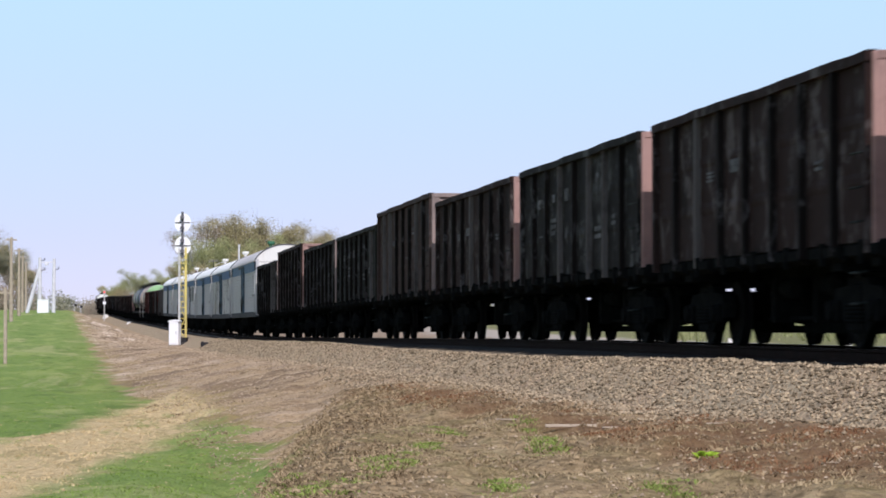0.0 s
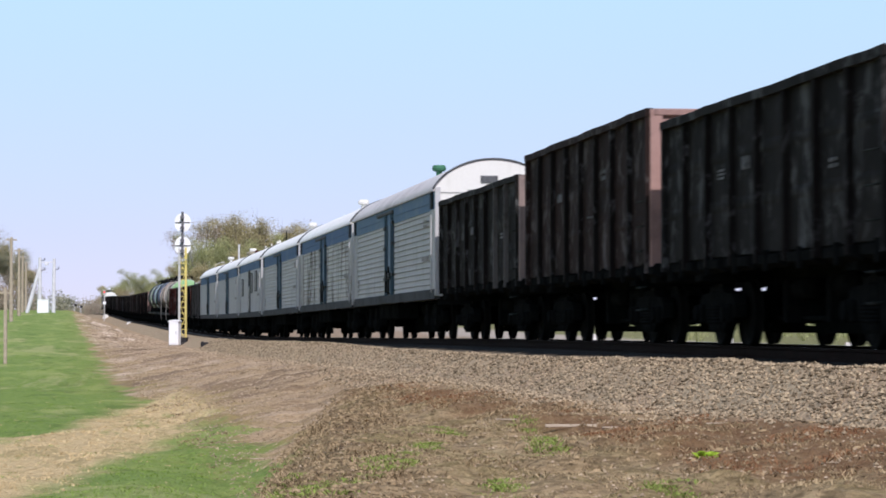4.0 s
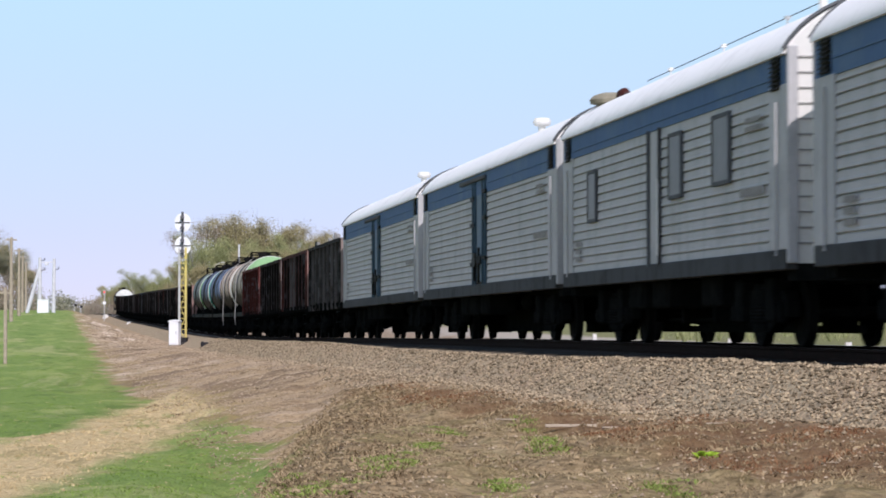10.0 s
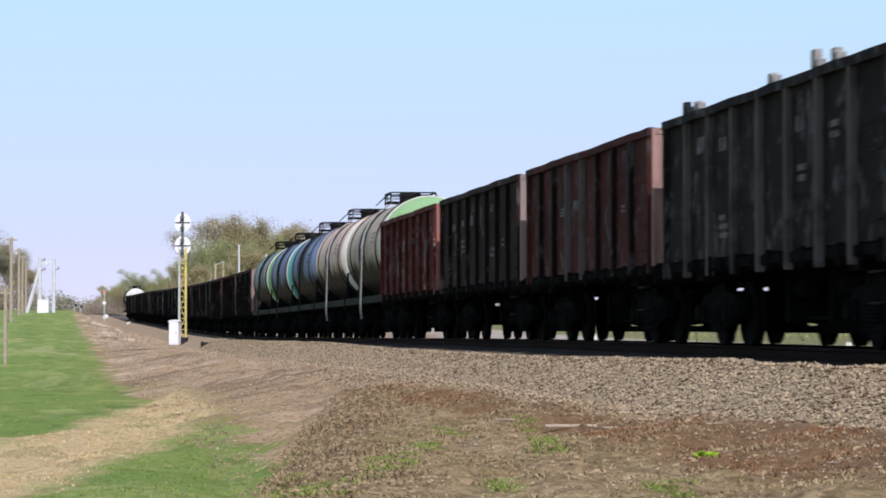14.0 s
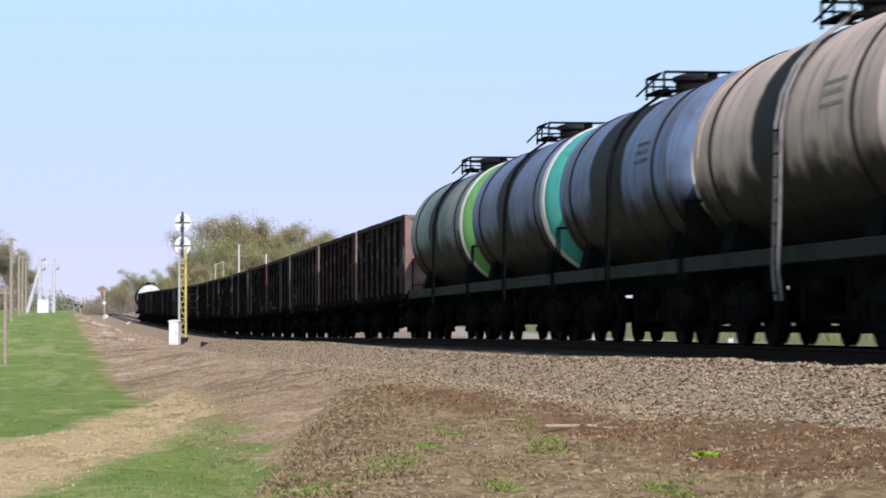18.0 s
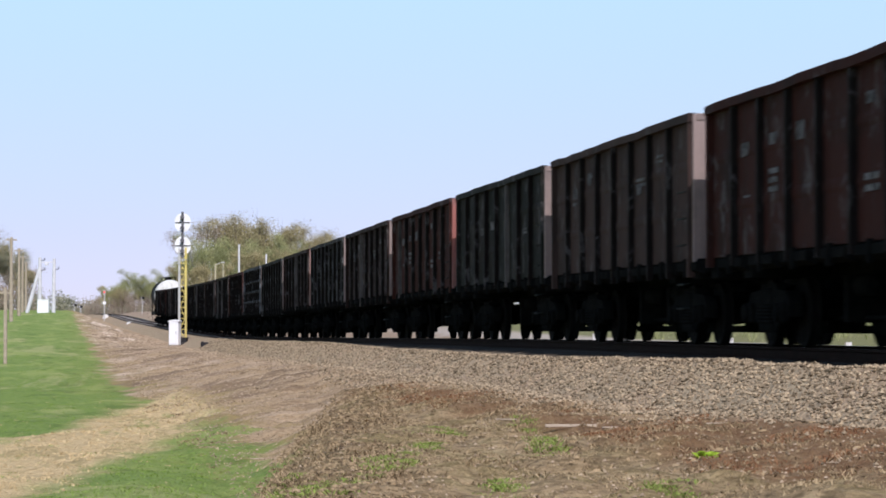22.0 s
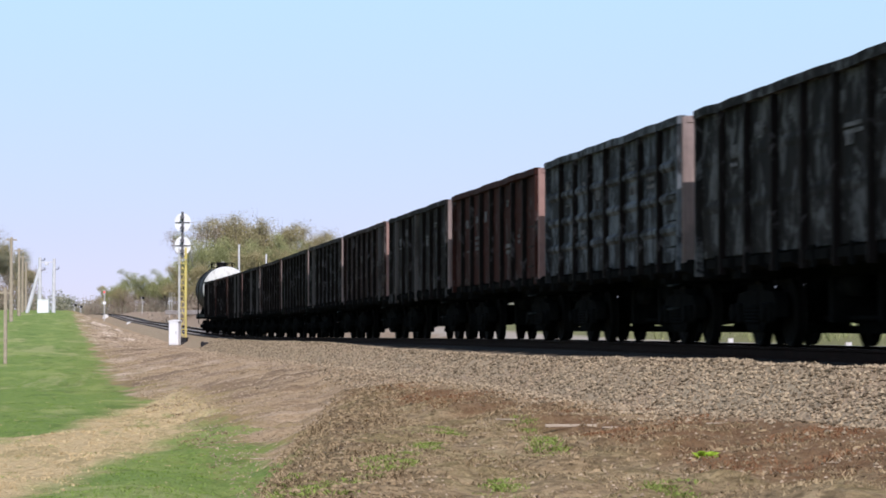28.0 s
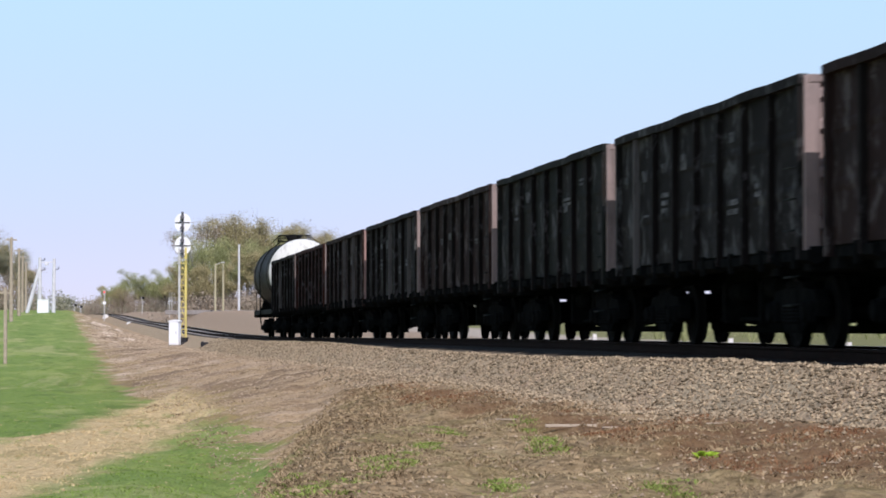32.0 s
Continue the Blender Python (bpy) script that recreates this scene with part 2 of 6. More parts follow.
    def mesh(self, name, material, smooth=0.0):
        me = bpy.data.meshes.new(name)
        me.from_pydata(self.v, [], self.f)
        bm = bmesh.new()
        bm.from_mesh(me)
        if len(self.v) < 20000:
            bmesh.ops.recalc_face_normals(bm, faces=bm.faces[:])
        bm.to_mesh(me)
        bm.free()
        if smooth:
            me.shade_smooth()
            me.set_sharp_from_angle(angle=radians(smooth))
        me.materials.append(material)
        return me


def part(name, shape, material, parent, label="", smooth=0.0, loc=None):
    ob = new(name, shape if isinstance(shape, bpy.types.Mesh) else shape.mesh(name, material, smooth))
    ob.parent = parent
    if loc is not None:
        ob.location = loc
    if label:
        ob["label"] = label
    return ob


def thing(name, shape, material, label, category, group="", kind="", smooth=0.0):
    ob = new(name, shape.mesh(name, material, smooth) if shape is not None else None)
    return tagged(ob, label, category, group, kind)


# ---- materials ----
# set near-black so that the colour carries the shade under the wagons
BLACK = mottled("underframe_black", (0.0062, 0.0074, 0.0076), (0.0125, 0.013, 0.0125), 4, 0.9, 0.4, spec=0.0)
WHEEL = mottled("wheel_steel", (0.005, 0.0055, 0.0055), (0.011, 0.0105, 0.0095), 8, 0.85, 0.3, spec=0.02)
STEEL = mottled("rail_steel", (0.022, 0.013, 0.01), (0.013, 0.009, 0.007), 5, 0.85, 0.3, 0.0, spec=0.03)
BRIGHT = mottled("polished_rail_head", (0.5, 0.5, 0.5), (0.4, 0.39, 0.38), 5, 0.3, 0.1, 0.9)
# side paints near-black: the shade on the wagon sides is put into them
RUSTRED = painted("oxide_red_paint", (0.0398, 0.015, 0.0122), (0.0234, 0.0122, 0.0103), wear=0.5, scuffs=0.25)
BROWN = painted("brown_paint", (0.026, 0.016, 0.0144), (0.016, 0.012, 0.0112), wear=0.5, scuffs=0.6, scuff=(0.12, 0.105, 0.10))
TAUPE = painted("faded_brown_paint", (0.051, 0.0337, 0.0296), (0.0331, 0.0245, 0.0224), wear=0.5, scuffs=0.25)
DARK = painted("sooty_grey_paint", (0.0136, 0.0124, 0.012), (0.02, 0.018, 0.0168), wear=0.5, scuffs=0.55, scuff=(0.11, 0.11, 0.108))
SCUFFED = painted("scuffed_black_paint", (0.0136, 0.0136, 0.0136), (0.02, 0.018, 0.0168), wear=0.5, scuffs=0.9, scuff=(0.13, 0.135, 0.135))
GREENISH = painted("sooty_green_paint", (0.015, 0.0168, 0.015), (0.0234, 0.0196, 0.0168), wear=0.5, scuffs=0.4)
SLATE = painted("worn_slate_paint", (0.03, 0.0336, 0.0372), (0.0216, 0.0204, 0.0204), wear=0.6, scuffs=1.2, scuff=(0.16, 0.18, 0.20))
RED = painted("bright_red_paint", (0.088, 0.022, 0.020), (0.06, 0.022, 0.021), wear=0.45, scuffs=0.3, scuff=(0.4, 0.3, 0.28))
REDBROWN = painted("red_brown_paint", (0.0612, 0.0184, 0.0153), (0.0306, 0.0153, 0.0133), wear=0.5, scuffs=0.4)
RUBBED = painted("rubbed_grey_post_paint", (0.11, 0.10, 0.095), (0.05, 0.045, 0.042), wear=0.5, streak=0.6)
# end paints far paler: the sun on the ends is put into the colour
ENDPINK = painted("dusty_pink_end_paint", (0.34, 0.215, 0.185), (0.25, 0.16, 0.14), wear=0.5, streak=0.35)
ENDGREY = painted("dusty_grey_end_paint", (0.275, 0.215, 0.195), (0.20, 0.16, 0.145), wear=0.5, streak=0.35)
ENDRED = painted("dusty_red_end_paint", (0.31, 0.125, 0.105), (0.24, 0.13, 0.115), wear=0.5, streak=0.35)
MARK = mottled("faded_white_lettering", (0.20, 0.20, 0.20), (0.025, 0.025, 0.026), 6, 0.8, 0.1)
# posts darker than the panels between them
DARKPOST = painted("sooty_post_paint", (0.0105, 0.0086, 0.0082), (0.016, 0.0125, 0.0118), wear=0.5, scuffs=0.3)
VANWHITE = painted("dirty_white_paint", (0.455, 0.45, 0.45), (0.38, 0.375, 0.375), (0.22, 0.24, 0.235), wear=0.4, rough=0.5, streak=0.4)
VANRUST = painted("rust_stained_white_paint", (0.50, 0.49, 0.475), (0.42, 0.41, 0.395), (0.15, 0.155, 0.13), wear=0.4, rough=0.5, streak=0.7, scuff=(0.05, 0.036, 0.02), scuffs=1.0, flaky=True)
VANBLUE = painted("faded_blue_paint", (0.08, 0.14, 0.25), (0.105, 0.165, 0.255), (0.055, 0.085, 0.14), wear=0.5, rough=0.5, streak=0.3)
VANDOOR = painted("grey_blue_door_paint", (0.15, 0.20, 0.26), (0.19, 0.235, 0.27), (0.06, 0.08, 0.10), wear=0.5, rough=0.5, streak=0.4)
DOORFRAME = painted("dark_teal_frame_paint", (0.05, 0.085, 0.115), (0.075, 0.105, 0.125), (0.03, 0.04, 0.05), wear=0.5, rough=0.5, streak=0.4)
VANBLUEGREEN = painted("faded_blue_green_paint", (0.10, 0.165, 0.25), (0.14, 0.20, 0.26), (0.08, 0.10, 0.13), wear=0.5, rough=0.5, streak=0.3)
SILLDARK = painted("dark_sill_paint", (0.066, 0.07, 0.074), (0.045, 0.047, 0.05), wear=0.5)
VANSILL = painted("grey_sill_paint", (0.11, 0.115, 0.12), (0.08, 0.08, 0.085), wear=0.5)
VANROOF = painted("pale_roof_paint", (0.82, 0.80, 0.78), (0.72, 0.70, 0.68), (0.5, 0.48, 0.46), wear=0.4, rough=0.45, streak=0.2)
VANMARK = mottled("faded_grey_lettering", (0.34, 0.33, 0.31), (0.22, 0.21, 0.2), 6, 0.8, 0.1)
DULLROOF = painted("dull_roof_paint", (0.56, 0.53, 0.53), (0.44, 0.41, 0.41), (0.3, 0.27, 0.26), wear=0.5, rough=0.6, streak=0.3)
VANEND = painted("white_end_paint", (0.70, 0.69, 0.65), (0.62, 0.61, 0.57), (0.5, 0.48, 0.42), wear=0.35, rough=0.5, streak=0.25)
LOUVRE = mottled("louvre_black", (0.01, 0.012, 0.012), (0.02, 0.02, 0.02), 6, 0.6, 0.2)
GLASS = mottled("dirty_window_glass", (0.11, 0.11, 0.10), (0.15, 0.15, 0.135), 2, 0.35, 0.02)
GREENVENT = painted("green_vent_paint", (0.06, 0.17, 0.10), (0.05, 0.13, 0.08), wear=0.4)
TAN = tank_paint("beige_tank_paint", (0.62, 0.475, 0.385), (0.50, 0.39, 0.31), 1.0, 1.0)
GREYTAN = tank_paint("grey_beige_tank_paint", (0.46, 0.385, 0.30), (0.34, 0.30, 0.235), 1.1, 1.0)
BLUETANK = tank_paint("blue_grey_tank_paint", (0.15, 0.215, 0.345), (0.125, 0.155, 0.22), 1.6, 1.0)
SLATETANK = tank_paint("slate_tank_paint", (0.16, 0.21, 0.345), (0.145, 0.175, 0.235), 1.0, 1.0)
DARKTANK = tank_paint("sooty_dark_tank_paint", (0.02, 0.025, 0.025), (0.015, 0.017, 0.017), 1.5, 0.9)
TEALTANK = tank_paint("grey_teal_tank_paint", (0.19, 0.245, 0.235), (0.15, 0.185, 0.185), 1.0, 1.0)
OIL = painted("oil_spill_black", (0.016, 0.015, 0.015), (0.045, 0.042, 0.04), wear=0.4, rough=0.5, streak=0.5)
BANDWHITE = painted("white_band_paint", (0.62, 0.62, 0.58), (0.5, 0.48, 0.4), (0.2, 0.16, 0.1), wear=0.4, rough=0.5, streak=0.35)
BANDTEAL = painted("turquoise_band_paint", (0.07, 0.34, 0.29), (0.08, 0.26, 0.23), (0.05, 0.07, 0.06), wear=0.4, rough=0.45, streak=0.35)
BANDGREEN = painted("green_band_paint", (0.14, 0.36, 0.11), (0.13, 0.28, 0.10), (0.14, 0.12, 0.05), wear=0.4, rough=0.45, streak=0.35)
ENDGREEN = painted("pale_green_paint", (0.24, 0.40, 0.20), (0.2, 0.33, 0.17), (0.12, 0.13, 0.08), wear=0.4, rough=0.5, streak=0.3)
FRAMEGREY = painted("tank_frame_paint", (0.022, 0.028, 0.026), (0.013, 0.016, 0.015), wear=0.5, streak=0.8)


def ground_material():
    m, N, L, B = stuff_nodes("ground_cover")
    read_n, read_s = N.new("ShaderNodeAttribute"), N.new("ShaderNodeAttribute")
    read_n.attribute_name, read_s.attribute_name = "beside", "along"
    n0, s = read_n.outputs["Fac"], read_s.outputs["Fac"]
    plan = N.new("ShaderNodeCombineXYZ")
    L.new(s, plan.inputs[0])
    L.new(n0, plan.inputs[1])
    plan = plan.outputs[0]
    less = lambda v: calc(N, L, "SUBTRACT", 1.0, v)
    times = lambda a, b: calc(N, L, "MULTIPLY", a, b)
    wob = times(calc(N, L, "SUBTRACT", grain(N, L, 0.35, 6, 0.65), 0.5), 3.4)
    n = calc(N, L, "ADD", n0, wob)
    fine, mid = grain(N, L, 9.0, 8, 0.75), grain(N, L, 1.1, 6, 0.65)
    soil = mix(N, L, ramp(N, L, fine, 0.35, 0.65), (0.295, 0.21, 0.122), (0.475, 0.352, 0.212))
    soil = mix(N, L, times(ramp(N, L, mid, 0.45, 0.68), 0.35), soil, (0.23, 0.16, 0.095))
    # rills down the bank: pale sand, and dark streaks drawn in colour
    rill = grain(N, L, 1.0, 5, 0.6, plan, (0.9, 0.22, 1.0), 0.8)
    soil = mix(N, L, times(ramp(N, L, rill, 0.54, 0.66), 0.4), soil, (0.56, 0.43, 0.31))
    soil = mix(N, L, times(ramp(N, L, grain(N, L, 1.0, 5, 0.65, plan, (1.3, 0.3, 1.0), 0.6), 0.52, 0.62), 0.5), soil, (0.16, 0.108, 0.068))
    rill_tone = grain(N, L, 1.0, 5, 0.62, plan, (0.12, 0.16, 1.0), 0.5)
    gully = times(ramp(N, L, s, 25.0, 60.0), times(less(ramp(N, L, s, 330.0, 420.0)), ramp(N, L, n0, 3.8, 5.0)))
    soil = mix(N, L, times(times(ramp(N, L, rill_tone, 0.55, 0.62), gully), 0.8), soil, (0.58, 0.45, 0.33))
    soil = mix(N, L, times(times(less(ramp(N, L, rill_tone, 0.42, 0.49)), gully), 0.75), soil, (0.17, 0.118, 0.078))
    cut = ramp(N, L, grain(N, L, 1.0, 5, 0.65, plan, (0.34, 0.22, 1.0), 0.7), 0.53, 0.60)
    soil = mix(N, L, times(times(cut, times(ramp(N, L, s, 5.0, 25.0), ramp(N, L, n0, 3.8, 5.0))), 0.6), soil, (0.15, 0.10, 0.064))
    sand = times(ramp(N, L, grain(N, L, 1.0, 5, 0.65, plan, (0.10, 0.55, 1.0), 0.6), 0.50, 0.60), times(ramp(N, L, s, 130.0, 180.0), times(less(ramp(N, L, s, 330.0, 420.0)), ramp(N, L, n0, 3.8, 5.0))))
    soil = mix(N, L, times(sand, 0.85), soil, (0.74, 0.60, 0.46))
    grass = mix(N, L, ramp(N, L, fine, 0.3, 0.7), (0.12, 0.19, 0.04), (0.215, 0.295, 0.08))
    grass = mix(N, L, times(ramp(N, L, grain(N, L, 1.0, 5, 0.65, plan, (0.12, 0.3, 1.0), 0.4), 0.46, 0.62), 0.7), grass, (0.28, 0.33, 0.10))
    grass = mix(N, L, times(ramp(N, L, grain(N, L, 1.0, 5, 0.65, plan, (0.05, 0.2, 1.0), 0.8), 0.55, 0.63), 0.55), grass, (0.38, 0.37, 0.17))
    grass = mix(N, L, times(ramp(N, L, grain(N, L, 1.0, 5, 0.7, plan, (0.35, 0.7, 1.0), 0.5), 0.53, 0.62), 0.5), grass, (0.085, 0.135, 0.03))
    straw = mix(N, L, ramp(N, L, fine, 0.3, 0.7), (0.42, 0.31, 0.15), (0.64, 0.50, 0.28))
    straw = mix(N, L, times(ramp(N, L, grain(N, L, 1.0, 6, 0.7, plan, (0.5, 1.1, 1.0), 0.6), 0.5, 0.6), 0.55), straw, (0.30, 0.245, 0.105))
    straw = mix(N, L, times(ramp(N, L, grain(N, L, 1.0, 5, 0.7, plan, (0.25, 0.6, 1.0), 0.8), 0.56, 0.64), 0.6), straw, (0.20, 0.24, 0.065))
    # left of the line: soil, a strip of dry weeds, then grass with a belt of straw across it
    nn = calc(N, L, "SUBTRACT", n, times(ramp(N, L, s, 20.0, 60.0), 1.1))
    weeds = times(ramp(N, L, nn, 6.2, 7.6), ramp(N, L, mid, 0.4, 0.6))
    c = mix(N, L, weeds, soil, (0.30, 0.23, 0.10))
    nn = calc(N, L, "ADD", nn, times(less(ramp(N, L, s, 12.0, 30.0)), 0.35))
    fringe = times(less(ramp(N, L, nn, 8.6, 10.4)), ramp(N, L, grain(N, L, 2.2, 6, 0.7), 0.42, 0.6))
    grass = mix(N, L, times(fringe, 0.35), grass, (0.27, 0.25, 0.075))
    c = mix(N, L, ramp(N, L, nn, 7.9, 8.45), c, grass)
    belt_at = calc(N, L, "ADD", s, calc(N, L, "ADD", times(wob, 5.0), times(n0, 8.0)))
    belt = times(ramp(N, L, belt_at, 79.0, 86.0), less(ramp(N, L, belt_at, 102.0, 110.0)))
    belt = times(belt, times(ramp(N, L, n0, 7.0, 8.2), less(ramp(N, L, s, 45.0, 60.0))))
    c = mix(N, L, belt, c, straw)
    # bench close by: dead grass, rust-red litter, some green, dark weeds along its brow
    q = calc(N, L, "ADD", calc(N, L, "ADD", n0, calc(N, L, "SUBTRACT", times(s, 0.14), times(calc(N, L, "MINIMUM", s, 0.0), 0.035))), times(wob, 0.3))
    foot = calc(N, L, "SUBTRACT", calc(N, L, "ADD", n0, times(wob, 0.25)), calc(N, L, "ADD", times(ramp(N, L, s, -13.0, -8.0), 0.85), times(ramp(N, L, s, 8.0, 17.0), 1.0)))
    near = times(less(ramp(N, L, q, 7.15, 7.6)), ramp(N, L, foot, 3.15, 3.55))
    dead = mix(N, L, ramp(N, L, grain(N, L, 6.0, 8, 0.75), 0.35, 0.65), (0.155, 0.11, 0.058), (0.40, 0.295, 0.165))
    dead = mix(N, L, times(ramp(N, L, grain(N, L, 1.6, 6, 0.75), 0.51, 0.62), 0.55), dead, (0.48, 0.375, 0.21))
    dead = mix(N, L, times(ramp(N, L, grain(N, L, 2.3, 6, 0.75), 0.54, 0.64), 0.6), dead, (0.12, 0.085, 0.045))
    dead = mix(N, L, times(times(ramp(N, L, q, 5.8, 6.8), ramp(N, L, grain(N, L, 1.3, 6, 0.7), 0.4, 0.55)), 0.7), dead, (0.13, 0.085, 0.05))
    litter = times(ramp(N, L, grain(N, L, 0.7, 6, 0.7), 0.32, 0.46), ramp(N, L, grain(N, L, 4.0, 6, 0.8), 0.30, 0.46))
    dead = mix(N, L, times(times(litter, less(ramp(N, L, calc(N, L, "ADD", n0, times(wob, 0.5)), 4.9, 5.6))), 0.7), dead, (0.165, 0.083, 0.04))
    green = ramp(N, L, grain(N, L, 0.9, 6, 0.7), 0.44, 0.62)
    dead = mix(N, L, times(times(green, ramp(N, L, n0, 4.4, 5.6)), 0.3), dead, (0.24, 0.215, 0.07))
    c = mix(N, L, near, c, dead)
    # right of the line: brown gravel, a pale track, then rough grass
    far_side = times(n, -1.0)
    gravel = mix(N, L, ramp(N, L, fine, 0.3, 0.7), (0.24, 0.175, 0.12), (0.38, 0.295, 0.21))
    pale = times(ramp(N, L, far_side, 7.5, 8.5), less(ramp(N, L, s, 110.0, 160.0)))
    gravel = mix(N, L, pale, gravel, (0.38, 0.33, 0.27))
    right = mix(N, L, ramp(N, L, far_side, 12.0, 14.0), gravel, mix(N, L, fine, (0.12, 0.135, 0.05), (0.25, 0.23, 0.11)))
    c = mix(N, L, ramp(N, L, times(n0, -1.0), 2.0, 3.0), c, right)
    L.new(c, B.inputs["Base Color"])
    B.inputs["Roughness"].default_value = 0.95
    B.inputs["Specular IOR Level"].default_value = 0.1
    relief(N, L, B, calc(N, L, "ADD", grain(N, L, 4.0, 7, 0.7), mid), 1.0, 0.12)
    return m


def ballast_material():
    m, N, L, B = stuff_nodes("ballast_stone")
    v = N.new("ShaderNodeTexVoronoi")
    v.inputs["Scale"].default_value = 16.0
    tc, read_n = N.new("ShaderNodeTexCoord"), N.new("ShaderNodeAttribute")
    read_n.attribute_name = "beside"
    L.new(tc.outputs["Object"], v.inputs["Vector"])
    g = N.new("ShaderNodeRGBToBW")
    L.new(v.outputs["Color"], g.inputs[0])
    c = mix(N, L, g.outputs[0], (0.23, 0.175, 0.11), (0.45, 0.36, 0.232))
    c = mix(N, L, ramp(N, L, grain(N, L, 0.5, 5), 0.42, 0.65), c, (0.36, 0.265, 0.17))
    # oil, brake dust, and the train's shade painted between and by the rails
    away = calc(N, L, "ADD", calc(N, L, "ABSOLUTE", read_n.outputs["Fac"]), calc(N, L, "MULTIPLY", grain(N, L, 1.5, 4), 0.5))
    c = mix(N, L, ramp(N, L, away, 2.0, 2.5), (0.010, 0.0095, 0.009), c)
    L.new(c, B.inputs["Base Color"])
    B.inputs["Roughness"].default_value, B.inputs["Specular IOR Level"].default_value = 0.9, 0.15
    relief(N, L, B, v.outputs["Distance"], 0.9, 0.05)
    return m


GROUND, BALLAST = ground_material(), ballast_material()
STONES = island_mix("crushed_stone", (0.09, 0.07, 0.045), (0.46, 0.365, 0.24))
# sleepers darkened: the shade below the train is put into their colour
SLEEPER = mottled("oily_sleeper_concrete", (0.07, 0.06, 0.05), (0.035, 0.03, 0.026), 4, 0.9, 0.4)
CONCRETE = mottled("sleeper_concrete", (0.30, 0.28, 0.26), (0.2, 0.18, 0.165), 4, 0.9, 0.4)


# ---- ground, bed and track ----
def sheet(name, ss, ns, height, material, label, category):
    v, f = [], []
    beside_values, along_values = [], []
    for s in ss:
        o, l = rail(s), left_of(s)
        for n in ns:
            p = o + l * n
            v.append((p.x, p.y, height(s, n)))
            beside_values.append(n), along_values.append(s)
    w = len(ns)
    for i in range(len(ss) - 1):
        for j in range(w - 1):
            f.append((i * w + j, (i + 1) * w + j, (i + 1) * w + j + 1, i * w + j + 1))
    me = bpy.data.meshes.new(name)
    me.from_pydata(v, [], f)
    for key, data in (("beside", beside_values), ("along", along_values)):
        me.attributes.new(key, "FLOAT", "POINT").data.foreach_set("value", data)
    me.shade_smooth()
    me.materials.append(material)
    return tagged(new(name, me), label, category, "", "structure")


def steps(*spans):
    out = []
    for a, b, d in spans:
        k = max(1, round((b - a) / d))
        out += [a + (b - a) * i / k for i in range(k)]
    return out + [spans[-1][1]]


ground = sheet("ground", steps((-3000, -700, 250), (-700, -60, 16), (-60, -30, 2), (-30, 24, 0.22), (24, 70, 0.4), (70, 160, 0.9), (160, 320, 3), (320, 700, 8), (700, 1100, 40), (1100, 5000, 300)),
               steps((-2500, -200, 200), (-200, -40, 12), (-40, -12, 2), (-12, -3, 0.6), (-3, 3, 2), (3, 9.4, 0.16), (9.4, 13, 0.4), (13, 24, 0.7), (24, 30, 1.5), (30, 60, 5), (60, 200, 20), (200, 2500, 200)),
               ground_height, GROUND, "embankment of brown soil with spring grass, straw and dead weeds", "ground")


def bed_height(s, n):
    a = abs(n)
    dip = 0.13 * step(s, -8, 14) * (1 - step(s, 32, 55)) if n > 0 else 0.0
    top = -0.17 - dip * step(a, 1.4, 2.2)
    z = top if a < 2.35 else top - (a - 2.35) * 0.56
    crest = 0.03 * noise.noise((s * 0.5, n * 0.3, 9.0)) + 0.018 * noise.noise((s * 2.0, n * 2.0, 3.0)) if a > 1.5 else 0.0
    return hermite(s, LZ) + EYE + z + crest


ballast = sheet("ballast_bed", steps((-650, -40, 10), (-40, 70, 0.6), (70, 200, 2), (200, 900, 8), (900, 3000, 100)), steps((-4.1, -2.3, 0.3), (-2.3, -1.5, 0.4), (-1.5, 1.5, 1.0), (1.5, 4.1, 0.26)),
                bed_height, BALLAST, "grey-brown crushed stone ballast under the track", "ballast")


def scatter_stones():
    rng = np.random.default_rng(5)
    v, f = [], []
    shape = np.array([(0, 0, 1), (0.9, 0.1, 0.25), (-0.1, 0.95, 0.2), (-0.9, -0.05, 0.3), (0.1, -0.9, 0.22), (0, 0, -0.5)])
    faces = [(0, 1, 2), (0, 2, 3), (0, 3, 4), (0, 4, 1), (5, 2, 1), (5, 3, 2), (5, 4, 3), (5, 1, 4)]
    for i in range(60000):
        s = -26 + 150 * rng.random() ** 1.9
        n = 2.1 + 2.9 * rng.random() ** 1.25
        bed, soil = bed_height(s, n), ground_height(s, n)
        foot = 3.35 + 0.85 * step(s, -13, -8) + 1.0 * step(s, 8, 17) * (1 - step(s, 20, 40)) + 0.35 * noise.noise((s * 0.8, n, 6.1))
        if bed < soil - 0.02 and rng.random() < 0.08 + 0.9 * step(n, foot - 0.5, foot + 0.25):
            continue
        o = rail(s) + left_of(s) * n
        r = rng.uniform(0.015, 0.033)
        q = shape * (rng.uniform(0.7, 1.3, 3) * r) + rng.normal(0, 0.12 * r, (6, 3))
        a = rng.random() * 6.28
        c, d = math.cos(a), math.sin(a)
        z = max(bed, soil) + 0.2 * r
        k = len(v)
        v += [(o.x + c * x - d * y, o.y + d * x + c * y, z + h) for x, y, h in q]
        f += [tuple(k + j for j in t) for t in faces]
    me = bpy.data.meshes.new("ballast_stones")
    me.from_pydata(v, [], f)
    me.materials.append(STONES)
    return tagged(new("ballast_stones", me), "loose grey and pinkish crushed stones on the ballast shoulder", "stones", "", "stuff")


